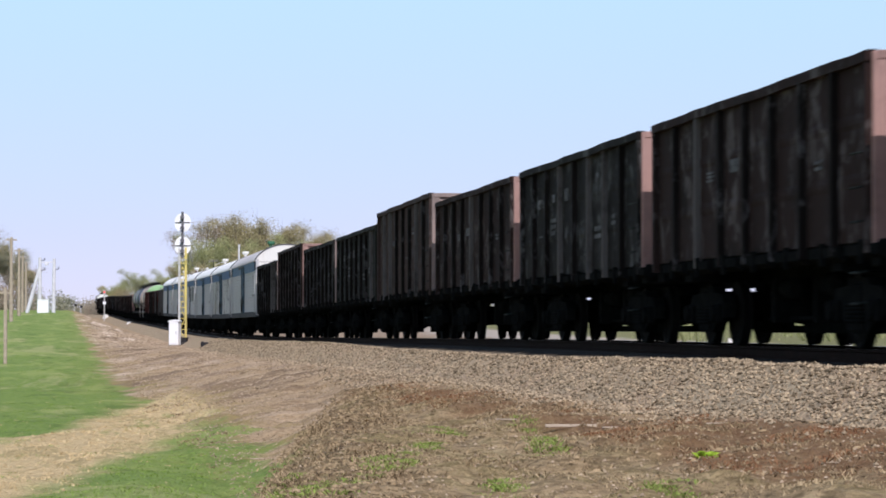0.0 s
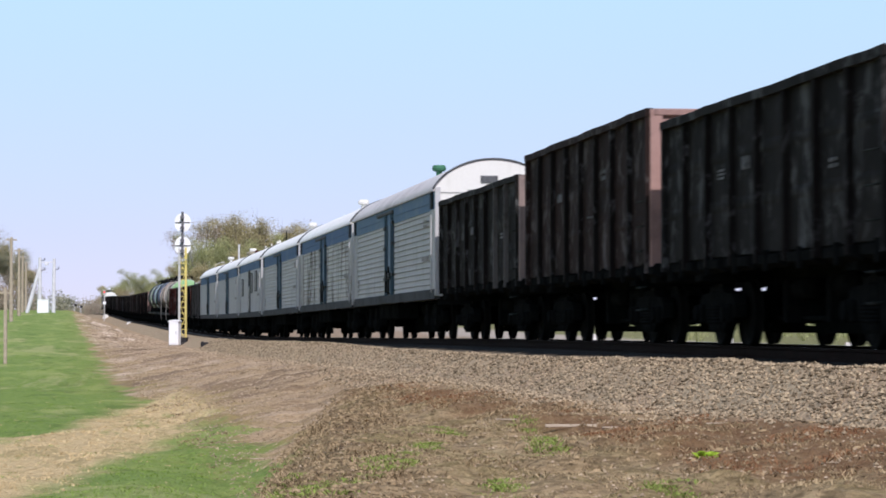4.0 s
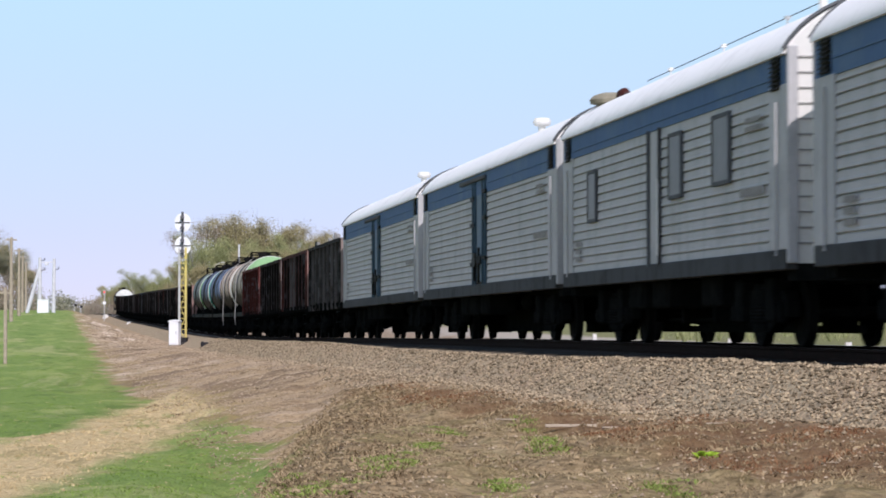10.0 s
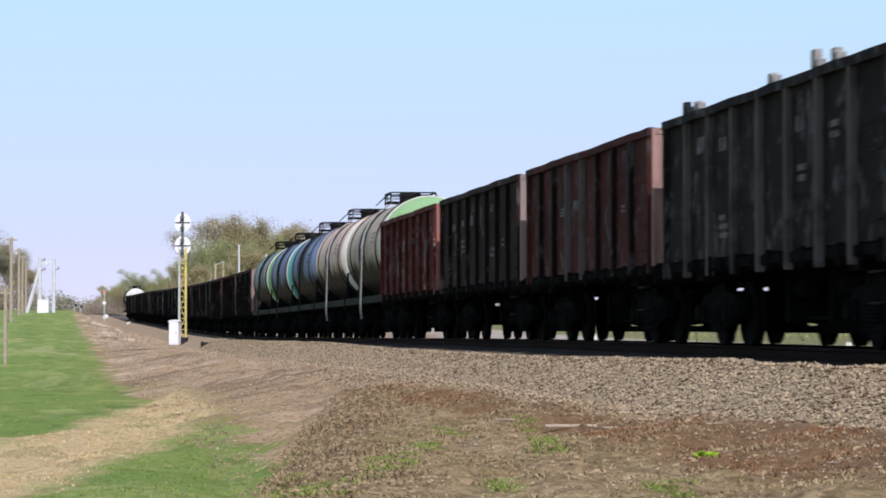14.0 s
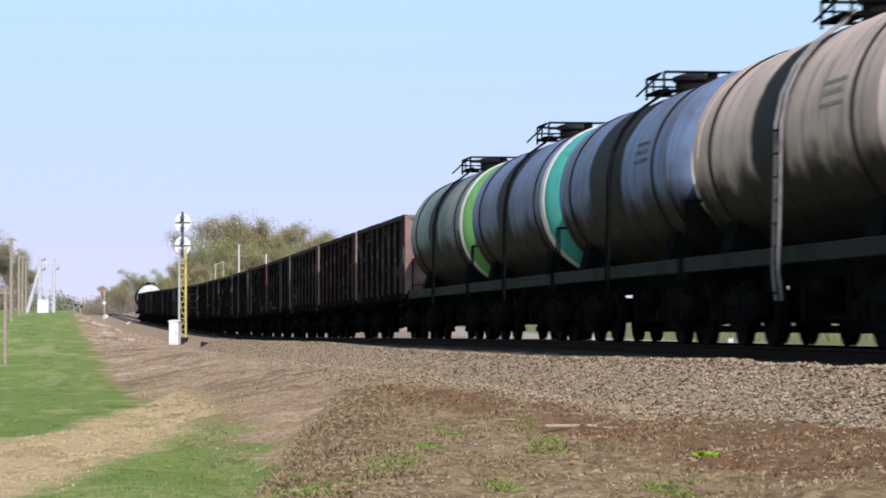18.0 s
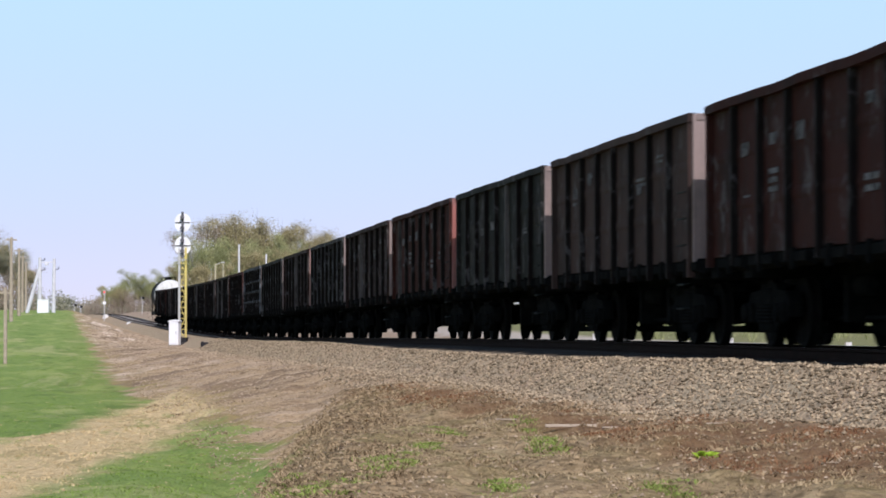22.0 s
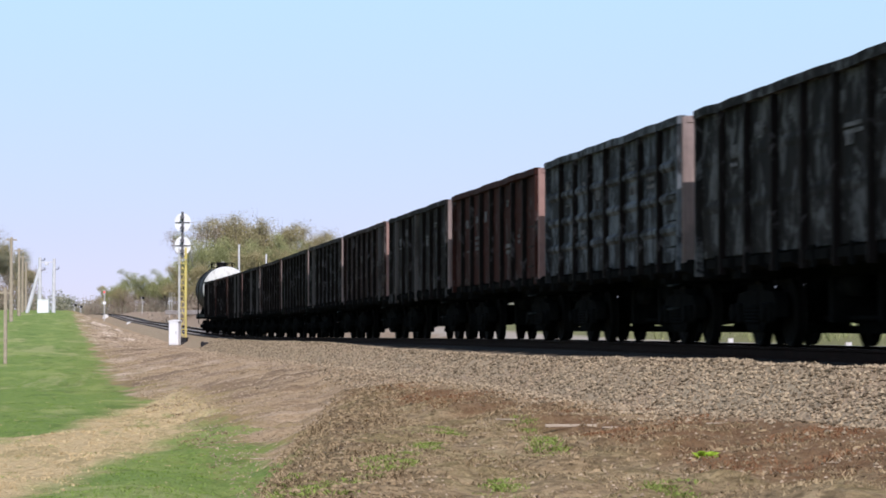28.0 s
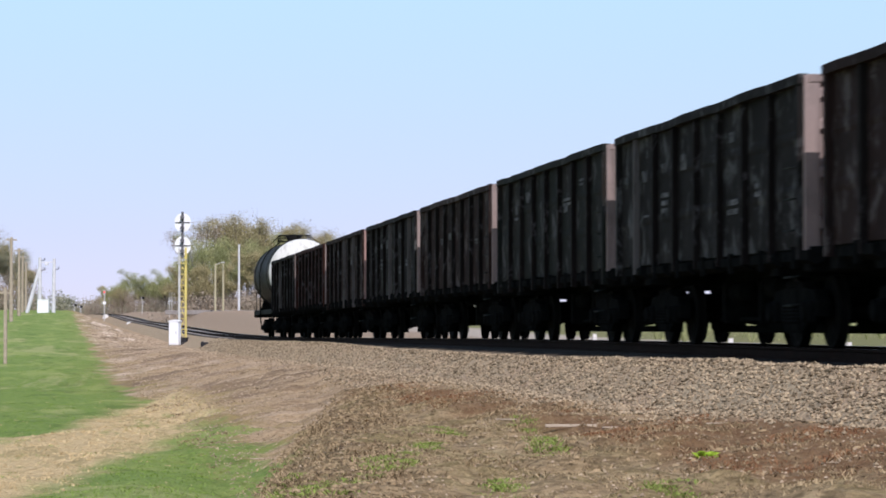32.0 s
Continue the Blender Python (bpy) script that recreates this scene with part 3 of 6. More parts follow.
def build_track():
    track = tagged(new("railway_track"), "single broad-gauge track with brown steel rails on concrete sleepers", "railway track", "", "structure")
    prof = [(-0.075, -0.18), (0.075, -0.18), (0.075, -0.165), (0.012, -0.13), (0.012, -0.045), (0.037, -0.035), (0.037, -0.002), (0.03, 0.0), (-0.03, 0.0), (-0.037, -0.002), (-0.037, -0.035), (-0.012, -0.045), (-0.012, -0.13), (-0.075, -0.165)]
    ss = steps((-650, -40, 20), (-40, 700, 5), (700, 2500, 100))
    for side in (-0.797, 0.797):
        v, f = [], []
        for s in ss:
            o, l = rail(s), left_of(s)
            for a, z in prof:
                p = o + l * (side + a)
                v.append((p.x, p.y, p.z + z))
        k = len(prof)
        for i in range(len(ss) - 1):
            for j in range(k):
                f.append((i * k + j, (i + 1) * k + j, (i + 1) * k + (j + 1) % k, i * k + (j + 1) % k))
        sh = Shape()
        sh.v, sh.f = v, f
        ob = part("rail", sh, STEEL, track)
        ob.data.materials.append(BRIGHT)
        for q in ob.data.polygons:
            if q.index % k == 7:
                q.material_index = 1
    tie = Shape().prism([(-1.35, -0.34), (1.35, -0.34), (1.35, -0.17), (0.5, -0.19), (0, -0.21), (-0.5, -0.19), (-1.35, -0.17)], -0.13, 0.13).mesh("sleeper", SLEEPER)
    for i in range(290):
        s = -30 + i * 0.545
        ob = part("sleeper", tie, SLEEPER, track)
        o, l = rail(s), left_of(s)
        ob.matrix_local = Matrix.Translation(o) @ Matrix.Rotation(math.atan2(-l.x, l.y), 4, "Z") @ pose(0, 0, 0.0)
    far = Shape()
    for i in range(1000):
        s = 128.05 + i * 0.6
        o, l = rail(s), left_of(s)
        d = Vector((l.y, -l.x, 0))
        q = [o + l * a + d * b + Vector((0, 0, c)) for a in (-1.35, 1.35) for b in (-0.13, 0.13) for c in (-0.34, -0.165)]
        far.add(q, [(0, 1, 3, 2), (4, 6, 7, 5), (0, 4, 5, 1), (2, 3, 7, 6), (1, 5, 7, 3)])
    tagged(part("far_sleepers", far, CONCRETE, track), kind="stuff")


build_track()


# ---- wagons: local x forward in travel, y to the far side, z from the rail ----
KIT = {}


def kit(key, make):
    if key not in KIT:
        KIT[key] = make()
    return KIT[key]


WHEELS = []


def wheelset_mesh():
    sh = Shape()
    for y in (-0.80, 0.80):
        o = 1 if y > 0 else -1
        prof = [(y + o * 0.065, 0.10), (y + o * 0.065, 0.34), (y + o * 0.045, 0.40), (y + o * 0.065, 0.43), (y + o * 0.065, 0.475), (y - o * 0.035, 0.478), (y - o * 0.065, 0.505), (y - o * 0.065, 0.42), (y - o * 0.02, 0.38), (y - o * 0.01, 0.14), (y - o * 0.1, 0.10)]
        sh.lathe(prof, "y", 24)
    sh.rod((0, -1.12, 0), (0, 1.12, 0), 0.085, 12)
    for k in range(4):
        a = k * math.pi / 2
        sh.rod((0.27 * math.cos(a), -0.875, 0.27 * math.sin(a)), (0.27 * math.cos(a), -0.845, 0.27 * math.sin(a)), 0.05, 8)
    return sh.mesh("wheelset", WHEEL, 35)


def side_frame_mesh(base):
    h = base / 2
    out = [(-h - 0.28, 0.62), (-h - 0.26, 0.42), (-h - 0.17, 0.40), (-h - 0.16, 0.58), (-h + 0.16, 0.58), (-h + 0.20, 0.40), (-0.40, 0.20), (0.40, 0.20), (h - 0.20, 0.40), (h - 0.16, 0.58), (h + 0.16, 0.58), (h + 0.17, 0.40), (h + 0.26, 0.42), (h + 0.28, 0.62), (h + 0.12, 0.76), (0.48, 0.80), (0.42, 0.88), (-0.42, 0.88), (-0.48, 0.80), (-h - 0.12, 0.76)]
    sh = Shape()
    # a frame with its two windows and the spring nest
    sh.prism(out, -0.09, 0.09, "y")
    sh.box(-0.36, 0.36, -0.13, 0.13, 0.24, 0.32)
    for x in (-0.24, 0.0, 0.24):
        for z in (0.33, 0.38, 0.43, 0.48, 0.53):
            sh.lathe([(z, 0.075), (z + 0.022, 0.09), (z + 0.045, 0.075)], "z", 10, (x, -0.11, 0))
    return sh.mesh("side_frame", BLACK, 30)


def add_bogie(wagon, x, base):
    # the low middle plate is added to darken the gap between the wheels
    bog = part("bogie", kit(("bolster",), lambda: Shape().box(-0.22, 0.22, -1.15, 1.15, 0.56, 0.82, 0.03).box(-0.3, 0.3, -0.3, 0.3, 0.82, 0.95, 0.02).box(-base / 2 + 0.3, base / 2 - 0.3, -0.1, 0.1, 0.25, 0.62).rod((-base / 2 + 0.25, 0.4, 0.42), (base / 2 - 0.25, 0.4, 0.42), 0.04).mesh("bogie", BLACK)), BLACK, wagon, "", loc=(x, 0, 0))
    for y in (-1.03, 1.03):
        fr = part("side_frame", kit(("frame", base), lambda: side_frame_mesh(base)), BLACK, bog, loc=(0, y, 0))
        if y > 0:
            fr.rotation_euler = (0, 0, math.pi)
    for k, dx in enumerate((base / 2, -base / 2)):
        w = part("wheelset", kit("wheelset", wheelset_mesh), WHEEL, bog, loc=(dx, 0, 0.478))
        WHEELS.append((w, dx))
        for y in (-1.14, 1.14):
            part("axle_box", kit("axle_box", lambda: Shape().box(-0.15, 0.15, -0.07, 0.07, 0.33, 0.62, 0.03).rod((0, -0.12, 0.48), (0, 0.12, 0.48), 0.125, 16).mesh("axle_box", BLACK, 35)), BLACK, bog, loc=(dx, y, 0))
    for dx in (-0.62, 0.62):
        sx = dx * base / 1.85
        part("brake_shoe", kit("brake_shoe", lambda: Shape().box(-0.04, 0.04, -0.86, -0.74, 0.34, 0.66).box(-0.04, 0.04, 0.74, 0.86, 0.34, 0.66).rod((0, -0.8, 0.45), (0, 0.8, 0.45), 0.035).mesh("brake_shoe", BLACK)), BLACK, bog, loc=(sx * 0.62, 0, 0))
    return bog


def coupler_mesh():
    sh = Shape().box(-0.55, 0.0, -0.09, 0.09, 0.94, 1.16, 0.02)
    sh.prism([(0.0, -0.14), (0.16, -0.22), (0.30, -0.18), (0.22, -0.02), (0.30, 0.06), (0.30, 0.17), (0.12, 0.20), (0.0, 0.14)], 0.90, 1.20, "z")
    sh.rod((-0.1, -0.3, 0.95), (0.12, -0.34, 0.62), 0.03)
    return sh.mesh("coupler", BLACK)


def add_running_gear(w, body, pitch, centres, base, spread=True):
    for x in (centres / 2, -centres / 2):
        add_bogie(w, x, base)
    for o in (1, -1):
        c = part("coupler", kit("coupler", coupler_mesh), BLACK, w, loc=(o * (pitch / 2 - 0.28), 0, 0))
        if o < 0:
            c.rotation_euler = (0, 0, math.pi)
    c = centres / 2
    # brake rods, with solid dark plates added to block light gaps under the wagon
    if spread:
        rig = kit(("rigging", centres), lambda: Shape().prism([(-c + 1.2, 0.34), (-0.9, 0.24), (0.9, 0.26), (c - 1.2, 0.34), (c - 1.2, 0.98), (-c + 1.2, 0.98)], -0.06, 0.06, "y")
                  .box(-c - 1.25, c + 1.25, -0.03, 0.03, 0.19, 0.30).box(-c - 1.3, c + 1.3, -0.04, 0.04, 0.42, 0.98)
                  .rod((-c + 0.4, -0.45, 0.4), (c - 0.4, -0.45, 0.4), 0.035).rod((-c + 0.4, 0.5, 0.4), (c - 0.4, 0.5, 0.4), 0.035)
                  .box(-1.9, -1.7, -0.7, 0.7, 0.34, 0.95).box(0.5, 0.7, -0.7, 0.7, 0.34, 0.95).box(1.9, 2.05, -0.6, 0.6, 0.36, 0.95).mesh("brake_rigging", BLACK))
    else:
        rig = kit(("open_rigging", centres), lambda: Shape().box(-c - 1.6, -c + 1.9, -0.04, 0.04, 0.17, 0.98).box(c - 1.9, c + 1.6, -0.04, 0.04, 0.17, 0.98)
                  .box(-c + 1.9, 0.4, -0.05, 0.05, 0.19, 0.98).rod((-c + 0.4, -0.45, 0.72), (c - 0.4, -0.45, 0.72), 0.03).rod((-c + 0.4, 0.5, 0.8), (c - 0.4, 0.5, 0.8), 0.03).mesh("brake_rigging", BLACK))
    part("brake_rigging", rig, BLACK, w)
    part("brake_cylinder", kit("cylinder", lambda: Shape().lathe([(-0.35, 0.0), (-0.33, 0.16), (0.25, 0.17), (0.3, 0.12), (0.36, 0.0)], "x", 16, (1.2, -0.55, 0.85)).rod((0.84, -0.55, 0.85), (-1.0, -0.3, 0.85), 0.025).mesh("brake_cylinder", BLACK, 40)), BLACK, w)
    part("air_reservoir", kit("reservoir", lambda: Shape().lathe([(-0.5, 0.0), (-0.42, 0.15), (0.42, 0.15), (0.5, 0.0)], "x", 16, (-1.4, -0.5, 0.82)).mesh("air_reservoir", BLACK, 40)), BLACK, w)


def bars(name, material, parent, x, z, rows, y=-1.476, width=0.6, height=0.09, seed=1, thin=1.0):
    """Lettering that cannot be read: plain bars."""
    rng = random.Random(seed)
    sh = Shape()
    for r in range(rows):
        a = x
        while a < x + width:
            b = a + rng.uniform(0.07, 0.16) * thin
            sh.box(a, b, y - 0.003, y + 0.003, z - r * height * 1.7, z - r * height * 1.7 + height)
            a = b + 0.035
    return part(name, sh, material, parent)


def build_gondola(top, ribs_low, seed):
    """Four-axle open wagon; top: height of its rim."""
    rng = random.Random(seed)
    w = new("open_wagon")
    H = 6.35
    low = 1.28
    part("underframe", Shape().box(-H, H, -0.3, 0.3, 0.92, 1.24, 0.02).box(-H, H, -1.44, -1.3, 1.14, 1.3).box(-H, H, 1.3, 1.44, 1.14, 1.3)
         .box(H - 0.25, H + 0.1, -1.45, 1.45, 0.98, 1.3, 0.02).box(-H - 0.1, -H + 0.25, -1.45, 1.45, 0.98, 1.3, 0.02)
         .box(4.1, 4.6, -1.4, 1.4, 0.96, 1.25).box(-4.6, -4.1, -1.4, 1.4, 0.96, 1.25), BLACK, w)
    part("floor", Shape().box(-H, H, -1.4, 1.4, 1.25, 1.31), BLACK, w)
    edges = [-H + 0.08 + i * (2 * H - 0.16) / 8 for i in range(9)]
    for o in (-1, 1):
        for i in range(8):
            a, b = edges[i] + 0.06, edges[i + 1] - 0.06
            ys = o * 1.475
            out = [(o * 1.44, low), (ys, low)]
            for z in (low + 0.5, low + 1.0, low + 1.5) if seed == 9 else (low + 0.72, low + 1.42):      # pressed swages
                d = 0.055 if seed == 9 else 0.012
                out += [(ys, z - 0.09), (ys + o * d, z - 0.03), (ys + o * d, z + 0.03), (ys, z + 0.09)]
            out += [(ys, top - 0.12), (o * 1.44, top - 0.12)]
            part("side_panel", Shape().prism(out, a, b), BROWN, w)
        for i, x in enumerate(edges):
            wide = 0.07 if 0 < i < 8 else 0.09
            foot = 1.02 if ribs_low else 1.14
            sh = Shape().prism([(x - wide, o * 1.47), (x - wide * 0.7, o * 1.565), (x + wide * 0.7, o * 1.565), (x + wide, o * 1.47)], foot, top - 0.1, "z")
            part("corner_post" if i in (0, 8) else "side_post", sh, BROWN, w)
        rim, rings = Shape(), []
        for i in range(17):
            x = (-H - 0.02) + (2 * H + 0.04) * i / 16
            dz, dy = (rng.gauss(0, 0.007), rng.gauss(0, 0.012)) if 0 < i < 16 else (0, 0)
            rings.append([(x, o * (1.43 + dy), top - 0.13 + dz), (x, o * (1.575 + dy), top - 0.13 + dz), (x, o * (1.575 + dy), top - 0.012 + dz), (x, o * (1.56 + dy), top + dz), (x, o * (1.445 + dy), top + dz), (x, o * (1.43 + dy), top - 0.012 + dz)])
        rim.add([p for r in rings for p in r], [(i * 6 + j, i * 6 + (j + 1) % 6, i * 6 + 6 + (j + 1) % 6, i * 6 + 6 + j) for i in range(16) for j in range(6)] + [(5, 4, 3, 2, 1, 0), tuple(range(96, 102))])
        part("top_rail", rim, BROWN, w)
        for i in range(7):
            x = -H + 0.75 + i * 1.82
            part("hatch", Shape().prism([(o * 1.36, 1.28), (o * 1.53, 1.24), (o * 1.53, 1.12), (o * 1.40, 1.06), (o * 1.2, 1.2)], x, x + 1.35), BLACK, w)
            part("hatch_latch", Shape().box(x + 0.6, x + 0.72, min(o * 1.5, o * 1.56), max(o * 1.5, o * 1.56), 1.02, 1.3), BLACK, w)
    for o in (1, -1):
        x = o * H
        part("end_wall", Shape().box(min(x, x - o * 0.05), max(x, x - o * 0.05), -1.44, 1.44, low, top - 0.06), ENDGREY, w)
        for z in (low + 0.3, low + 0.95, low + 1.55, top - 0.25):
            part("end_rib", Shape().prism([(x, z - 0.09), (x + o * 0.07, z - 0.05), (x + o * 0.07, z + 0.05), (x, z + 0.09)], -1.42, 1.42, "y"), ENDGREY, w)
        for y in (-1.44, 1.44):
            yy = y * 1.045
            part("end_post", Shape().box(min(x, x + o * 0.075), max(x, x + o * 0.075), min(y * 0.9, yy), max(y * 0.9, yy), low - 0.1, top - 0.02, 0.012), ENDGREY, w)
        part("end_rail", Shape().box(min(x - o * 0.06, x + o * 0.09), max(x - o * 0.06, x + o * 0.09), -1.45, 1.45, top - 0.12, top - 0.01, 0.012), ENDGREY, w)
    # steps and grips by one corner
    for k in range(5):
        z = 0.55 + k * 0.36 if k < 2 else 1.5 + (k - 2) * 0.4
        part("step", Shape().rod((H - 0.62, -1.6, z), (H - 0.22, -1.6, z), 0.014, 6).rod((H - 0.62, -1.6, z), (H - 0.62, -1.5, z + 0.02), 0.012, 6).rod((H - 0.22, -1.6, z), (H - 0.22, -1.5, z + 0.02), 0.012, 6), FRAMEGREY, w)
    for i, rows in ((1, 1), (2, 3), (4, 1), (5, 2), (6, 2)):
        if rng.random() < 0.6:
            bars("lettering", MARK, w, edges[i] + 0.3 + rng.uniform(0, 0.3), low + rng.uniform(0.5, 1.75), rows, -1.49, rng.uniform(0.25, 0.8), rng.uniform(0.03, 0.08), seed + i)
    for i in (1, 2, 3, 5):                                                    # tall worn figures, not readable
        if rng.random() < 0.6:
            bars("lettering", MARK, w, edges[i] + 0.3 + rng.uniform(0, 0.3), low + rng.uniform(1.15, 1.6), 1, -1.49, rng.uniform(0.3, 0.62), rng.uniform(0.14, 0.26), seed * 3 + i, 0.45)
    add_running_gear(w, 12.72, 13.92, 8.66, 1.85)
    return w


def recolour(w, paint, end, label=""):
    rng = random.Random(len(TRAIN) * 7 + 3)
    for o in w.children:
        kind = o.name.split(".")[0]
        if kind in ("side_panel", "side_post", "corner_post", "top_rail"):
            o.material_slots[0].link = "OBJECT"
            o.material_slots[0].material = (paint if kind != "side_post" else RUBBED if rng.random() < (0.9 if "pale brackets" in label else 0.12) else REDBROWN if paint is RED else DARKPOST)
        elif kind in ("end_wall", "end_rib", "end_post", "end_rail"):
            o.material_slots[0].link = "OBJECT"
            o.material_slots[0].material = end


def build_van(service=False):
    w = new("service_van" if service else "refrigerator_van")
    H = 8.7 if service else 10.45
    low, eave = 1.28, 3.86
    band = 3.40 if service else 3.32
    part("underframe", Shape().box(-H, H, -0.35, 0.35, 0.85, 1.1, 0.02).box(-H, -H + 0.5, -1.4, 1.4, 0.88, 1.1).box(H - 0.5, H, -1.4, 1.4, 0.88, 1.1), BLACK, w)
    for o in (-1, 1):
        part("sill", Shape().box(-H, H, min(o * 1.35, o * 1.555), max(o * 1.35, o * 1.555), 1.02, low, 0.012), SILLDARK, w)
        part("letterboard", Shape().box(-H + 0.02, H - 0.02, min(o * 1.45, o * 1.535), max(o * 1.45, o * 1.535), band, eave - 0.05), VANBLUE, w)
        part("letterboard_bead", Shape().box(-H + 0.9, H - 0.9, min(o * 1.53, o * 1.55), max(o * 1.53, o * 1.55), 3.52, 3.545), VANBLUE, w)
        for a, b in ((-H, -H + 0.95), (H - 0.95, H)):
            part("end_panel", Shape().box(a, b, min(o * 1.45, o * 1.545), max(o * 1.45, o * 1.545), low, band + 0.02, 0.01), VANWHITE, w)
        gap = 0.0 if service else 1.05
        for a, b in (((-H + 0.95, -0.4), (0.4, H - 0.95)) if service else ((-H + 0.95, -gap), (gap, H - 0.95))):
            y = o * 1.514
            rib = [(o * 1.45, low), (y, low)]
            z = low + 0.10
            while z < band - 0.1:
                rib += [(y, z), (y - o * 0.035, z + 0.006), (y - o * 0.035, z + 0.028), (y + o * 0.008, z + 0.036), (y + o * 0.008, z + 0.06), (y, z + 0.075)]
                z += 0.152
            rib += [(y, band), (o * 1.45, band)]
            part("ribbed_panel", Shape().prism(rib, a, b), VANWHITE, w)
        yy = lambda d: (min(o * d, o * (d + 0.05)), max(o * d, o * (d + 0.05)))
        for a in (-H + 0.30, H - 0.80):
            lv = part("louvre", Shape().box(a, a + 0.5, *yy(1.50), 3.36, 3.80), LOUVRE, w)
            for k in range(7):
                z = 3.38 + k * 0.06
                part("blade", Shape().prism([(o * 1.545, z), (o * 1.585, z - 0.015), (o * 1.59, z - 0.005), (o * 1.55, z + 0.03)], a + 0.02, a + 0.48), LOUVRE, lv)
        if not service:
            part("door", Shape().box(-0.95, 0.95, *yy(1.455), low + 0.05, 3.62, 0.01).box(-0.5, 0.45, *yy(1.48), low + 0.2, 3.4, 0.02), VANDOOR, w)
            for x in (-1.02, -0.62, 0.55, 0.98):
                part("door_post", Shape().box(x - 0.05, x + 0.05, *yy(1.52), low - 0.05, 3.66, 0.012), DOORFRAME, w)
            for z in (1.7, 2.6, 3.2):
                part("hinge", Shape().box(-1.2, -0.6, *yy(1.54), z, z + 0.09), LOUVRE, w)
                part("hinge", Shape().box(0.7, 1.2, *yy(1.54), z + 0.12, z + 0.2), LOUVRE, w)
            part("lock_gear", Shape().box(-0.75, 0.55, *yy(1.56), 1.72, 1.92, 0.02).box(-0.55, -0.45, *yy(1.57), 1.35, 2.0).box(0.2, 0.3, *yy(1.57), 1.3, 2.1).rod((-0.2, o * 1.6, 1.82), (-0.2, o * 1.64, 1.82), 0.17, 12), LOUVRE, w)
            part("door_rail", Shape().box(-2.9, 1.15, *yy(1.55), 3.63, 3.72, 0.015).rod((-2.9, o * 1.6, 3.68), (-2.9, o * 1.5, 3.68), 0.05), VANSILL, w)
        else:
            for x, ww, z0, z1 in ((-5.6, 0.36, 2.2, 3.0), (1.7, 0.42, 2.3, 3.2), (4.9, 0.5, 2.35, 3.25)):
                win = part("window", Shape().box(x - ww, x + ww, *yy(1.51), z0, z1), GLASS, w)
                part("frame", Shape().box(x - ww - 0.06, x + ww + 0.06, *yy(1.52), z1, z1 + 0.06).box(x - ww - 0.06, x + ww + 0.06, *yy(1.52), z0 - 0.06, z0).box(x - ww - 0.06, x - ww, *yy(1.52), z0, z1).box(x + ww, x + ww + 0.06, *yy(1.52), z0, z1), VANSILL, win)
            part("door", Shape().box(-0.42, 0.42, *yy(1.47), low, 3.4, 0.01), VANWHITE, w)
            for x in (-0.45, 0.45):
                part("door_post", Shape().box(x - 0.03, x + 0.03, *yy(1.52), low - 0.05, 3.42), VANSILL, w)
            part("grab_rail", Shape().rod((0.55, o * 1.6, 1.4), (0.55, o * 1.6, 2.6), 0.018, 6), VANEND, w)
        for x in (-H + 0.6, H - 0.4):
            part("ladder_rail", Shape().rod((x, o * 1.58, 1.2), (x, o * 1.58, 3.2), 0.02, 6), VANWHITE, w)
        bars("lettering", VANMARK, w, H - 2.3, 3.05, 2, o * 1.556, 0.9, 0.07, 4)
        bars("lettering", VANMARK, w, H - 2.6, 2.05, 1, o * 1.556, 1.4, 0.12, 7)
        bars("lettering", VANMARK, w, -H + 1.4, 1.75, 3, o * 1.556, 0.5, 0.08, 9)
    # arched roof, thick at its edge
    out = [(-1.59, eave - 0.06)] + [(1.59 * math.sin(a) / math.sin(1.18), eave + (math.cos(a) - math.cos(1.18)) * 0.78 / (1 - math.cos(1.18))) for a in [(-1.18 + 2.36 * i / 18) for i in range(19)]] + [(1.59, eave - 0.06)]
    part("roof", Shape().prism(out, -H - 0.02, H + 0.02), VANROOF, w, smooth=40)
    for o in (1, -1):
        x = o * H
        inner = [(y * 0.955, min(z, eave - 0.06 + (z - eave + 0.06) * 0.93)) for y, z in out]
        e = part("end_wall", Shape().prism([(-1.52, 1.1), *inner, (1.52, 1.1)], min(x, x + o * 0.03), max(x, x + o * 0.03)), VANEND, w)
        for z in [1.35 + 0.2 * k for k in range(13)]:
            for y in (-1.5, 0.55):
                part("end_bead", Shape().box(min(x, x + o * 0.045), max(x, x + o * 0.045), y, y + 0.95, z, z + 0.022), VANMARK, e)
        part("end_post", Shape().box(min(x, x + o * 0.09), max(x, x + o * 0.09), -1.54, -1.40, 1.1, 3.9, 0.012), VANWHITE, w)
        part("end_post", Shape().box(min(x, x + o * 0.09), max(x, x + o * 0.09), 1.40, 1.54, 1.1, 3.9, 0.012), VANWHITE, w)
        arch = Shape()
        rim = out[1:-1]
        for (ya, za), (yb, zb) in zip(rim, rim[1:]):
            arch.rod((x + o * 0.03, ya, za), (x + o * 0.03, yb, zb), 0.028, 6)
        part("roof_edge", arch, VANSILL, w)
        part("end_louvre", Shape().box(min(x, x + o * 0.06), max(x, x + o * 0.06), -0.35, 0.1, 4.02, 4.2), VANSILL, w)
        for k in range(8):
            part("end_rung", Shape().rod((x + o * 0.12, -0.7, 1.3 + k * 0.36), (x + o * 0.12, -0.25, 1.3 + k * 0.36), 0.014, 6), VANSILL, w)
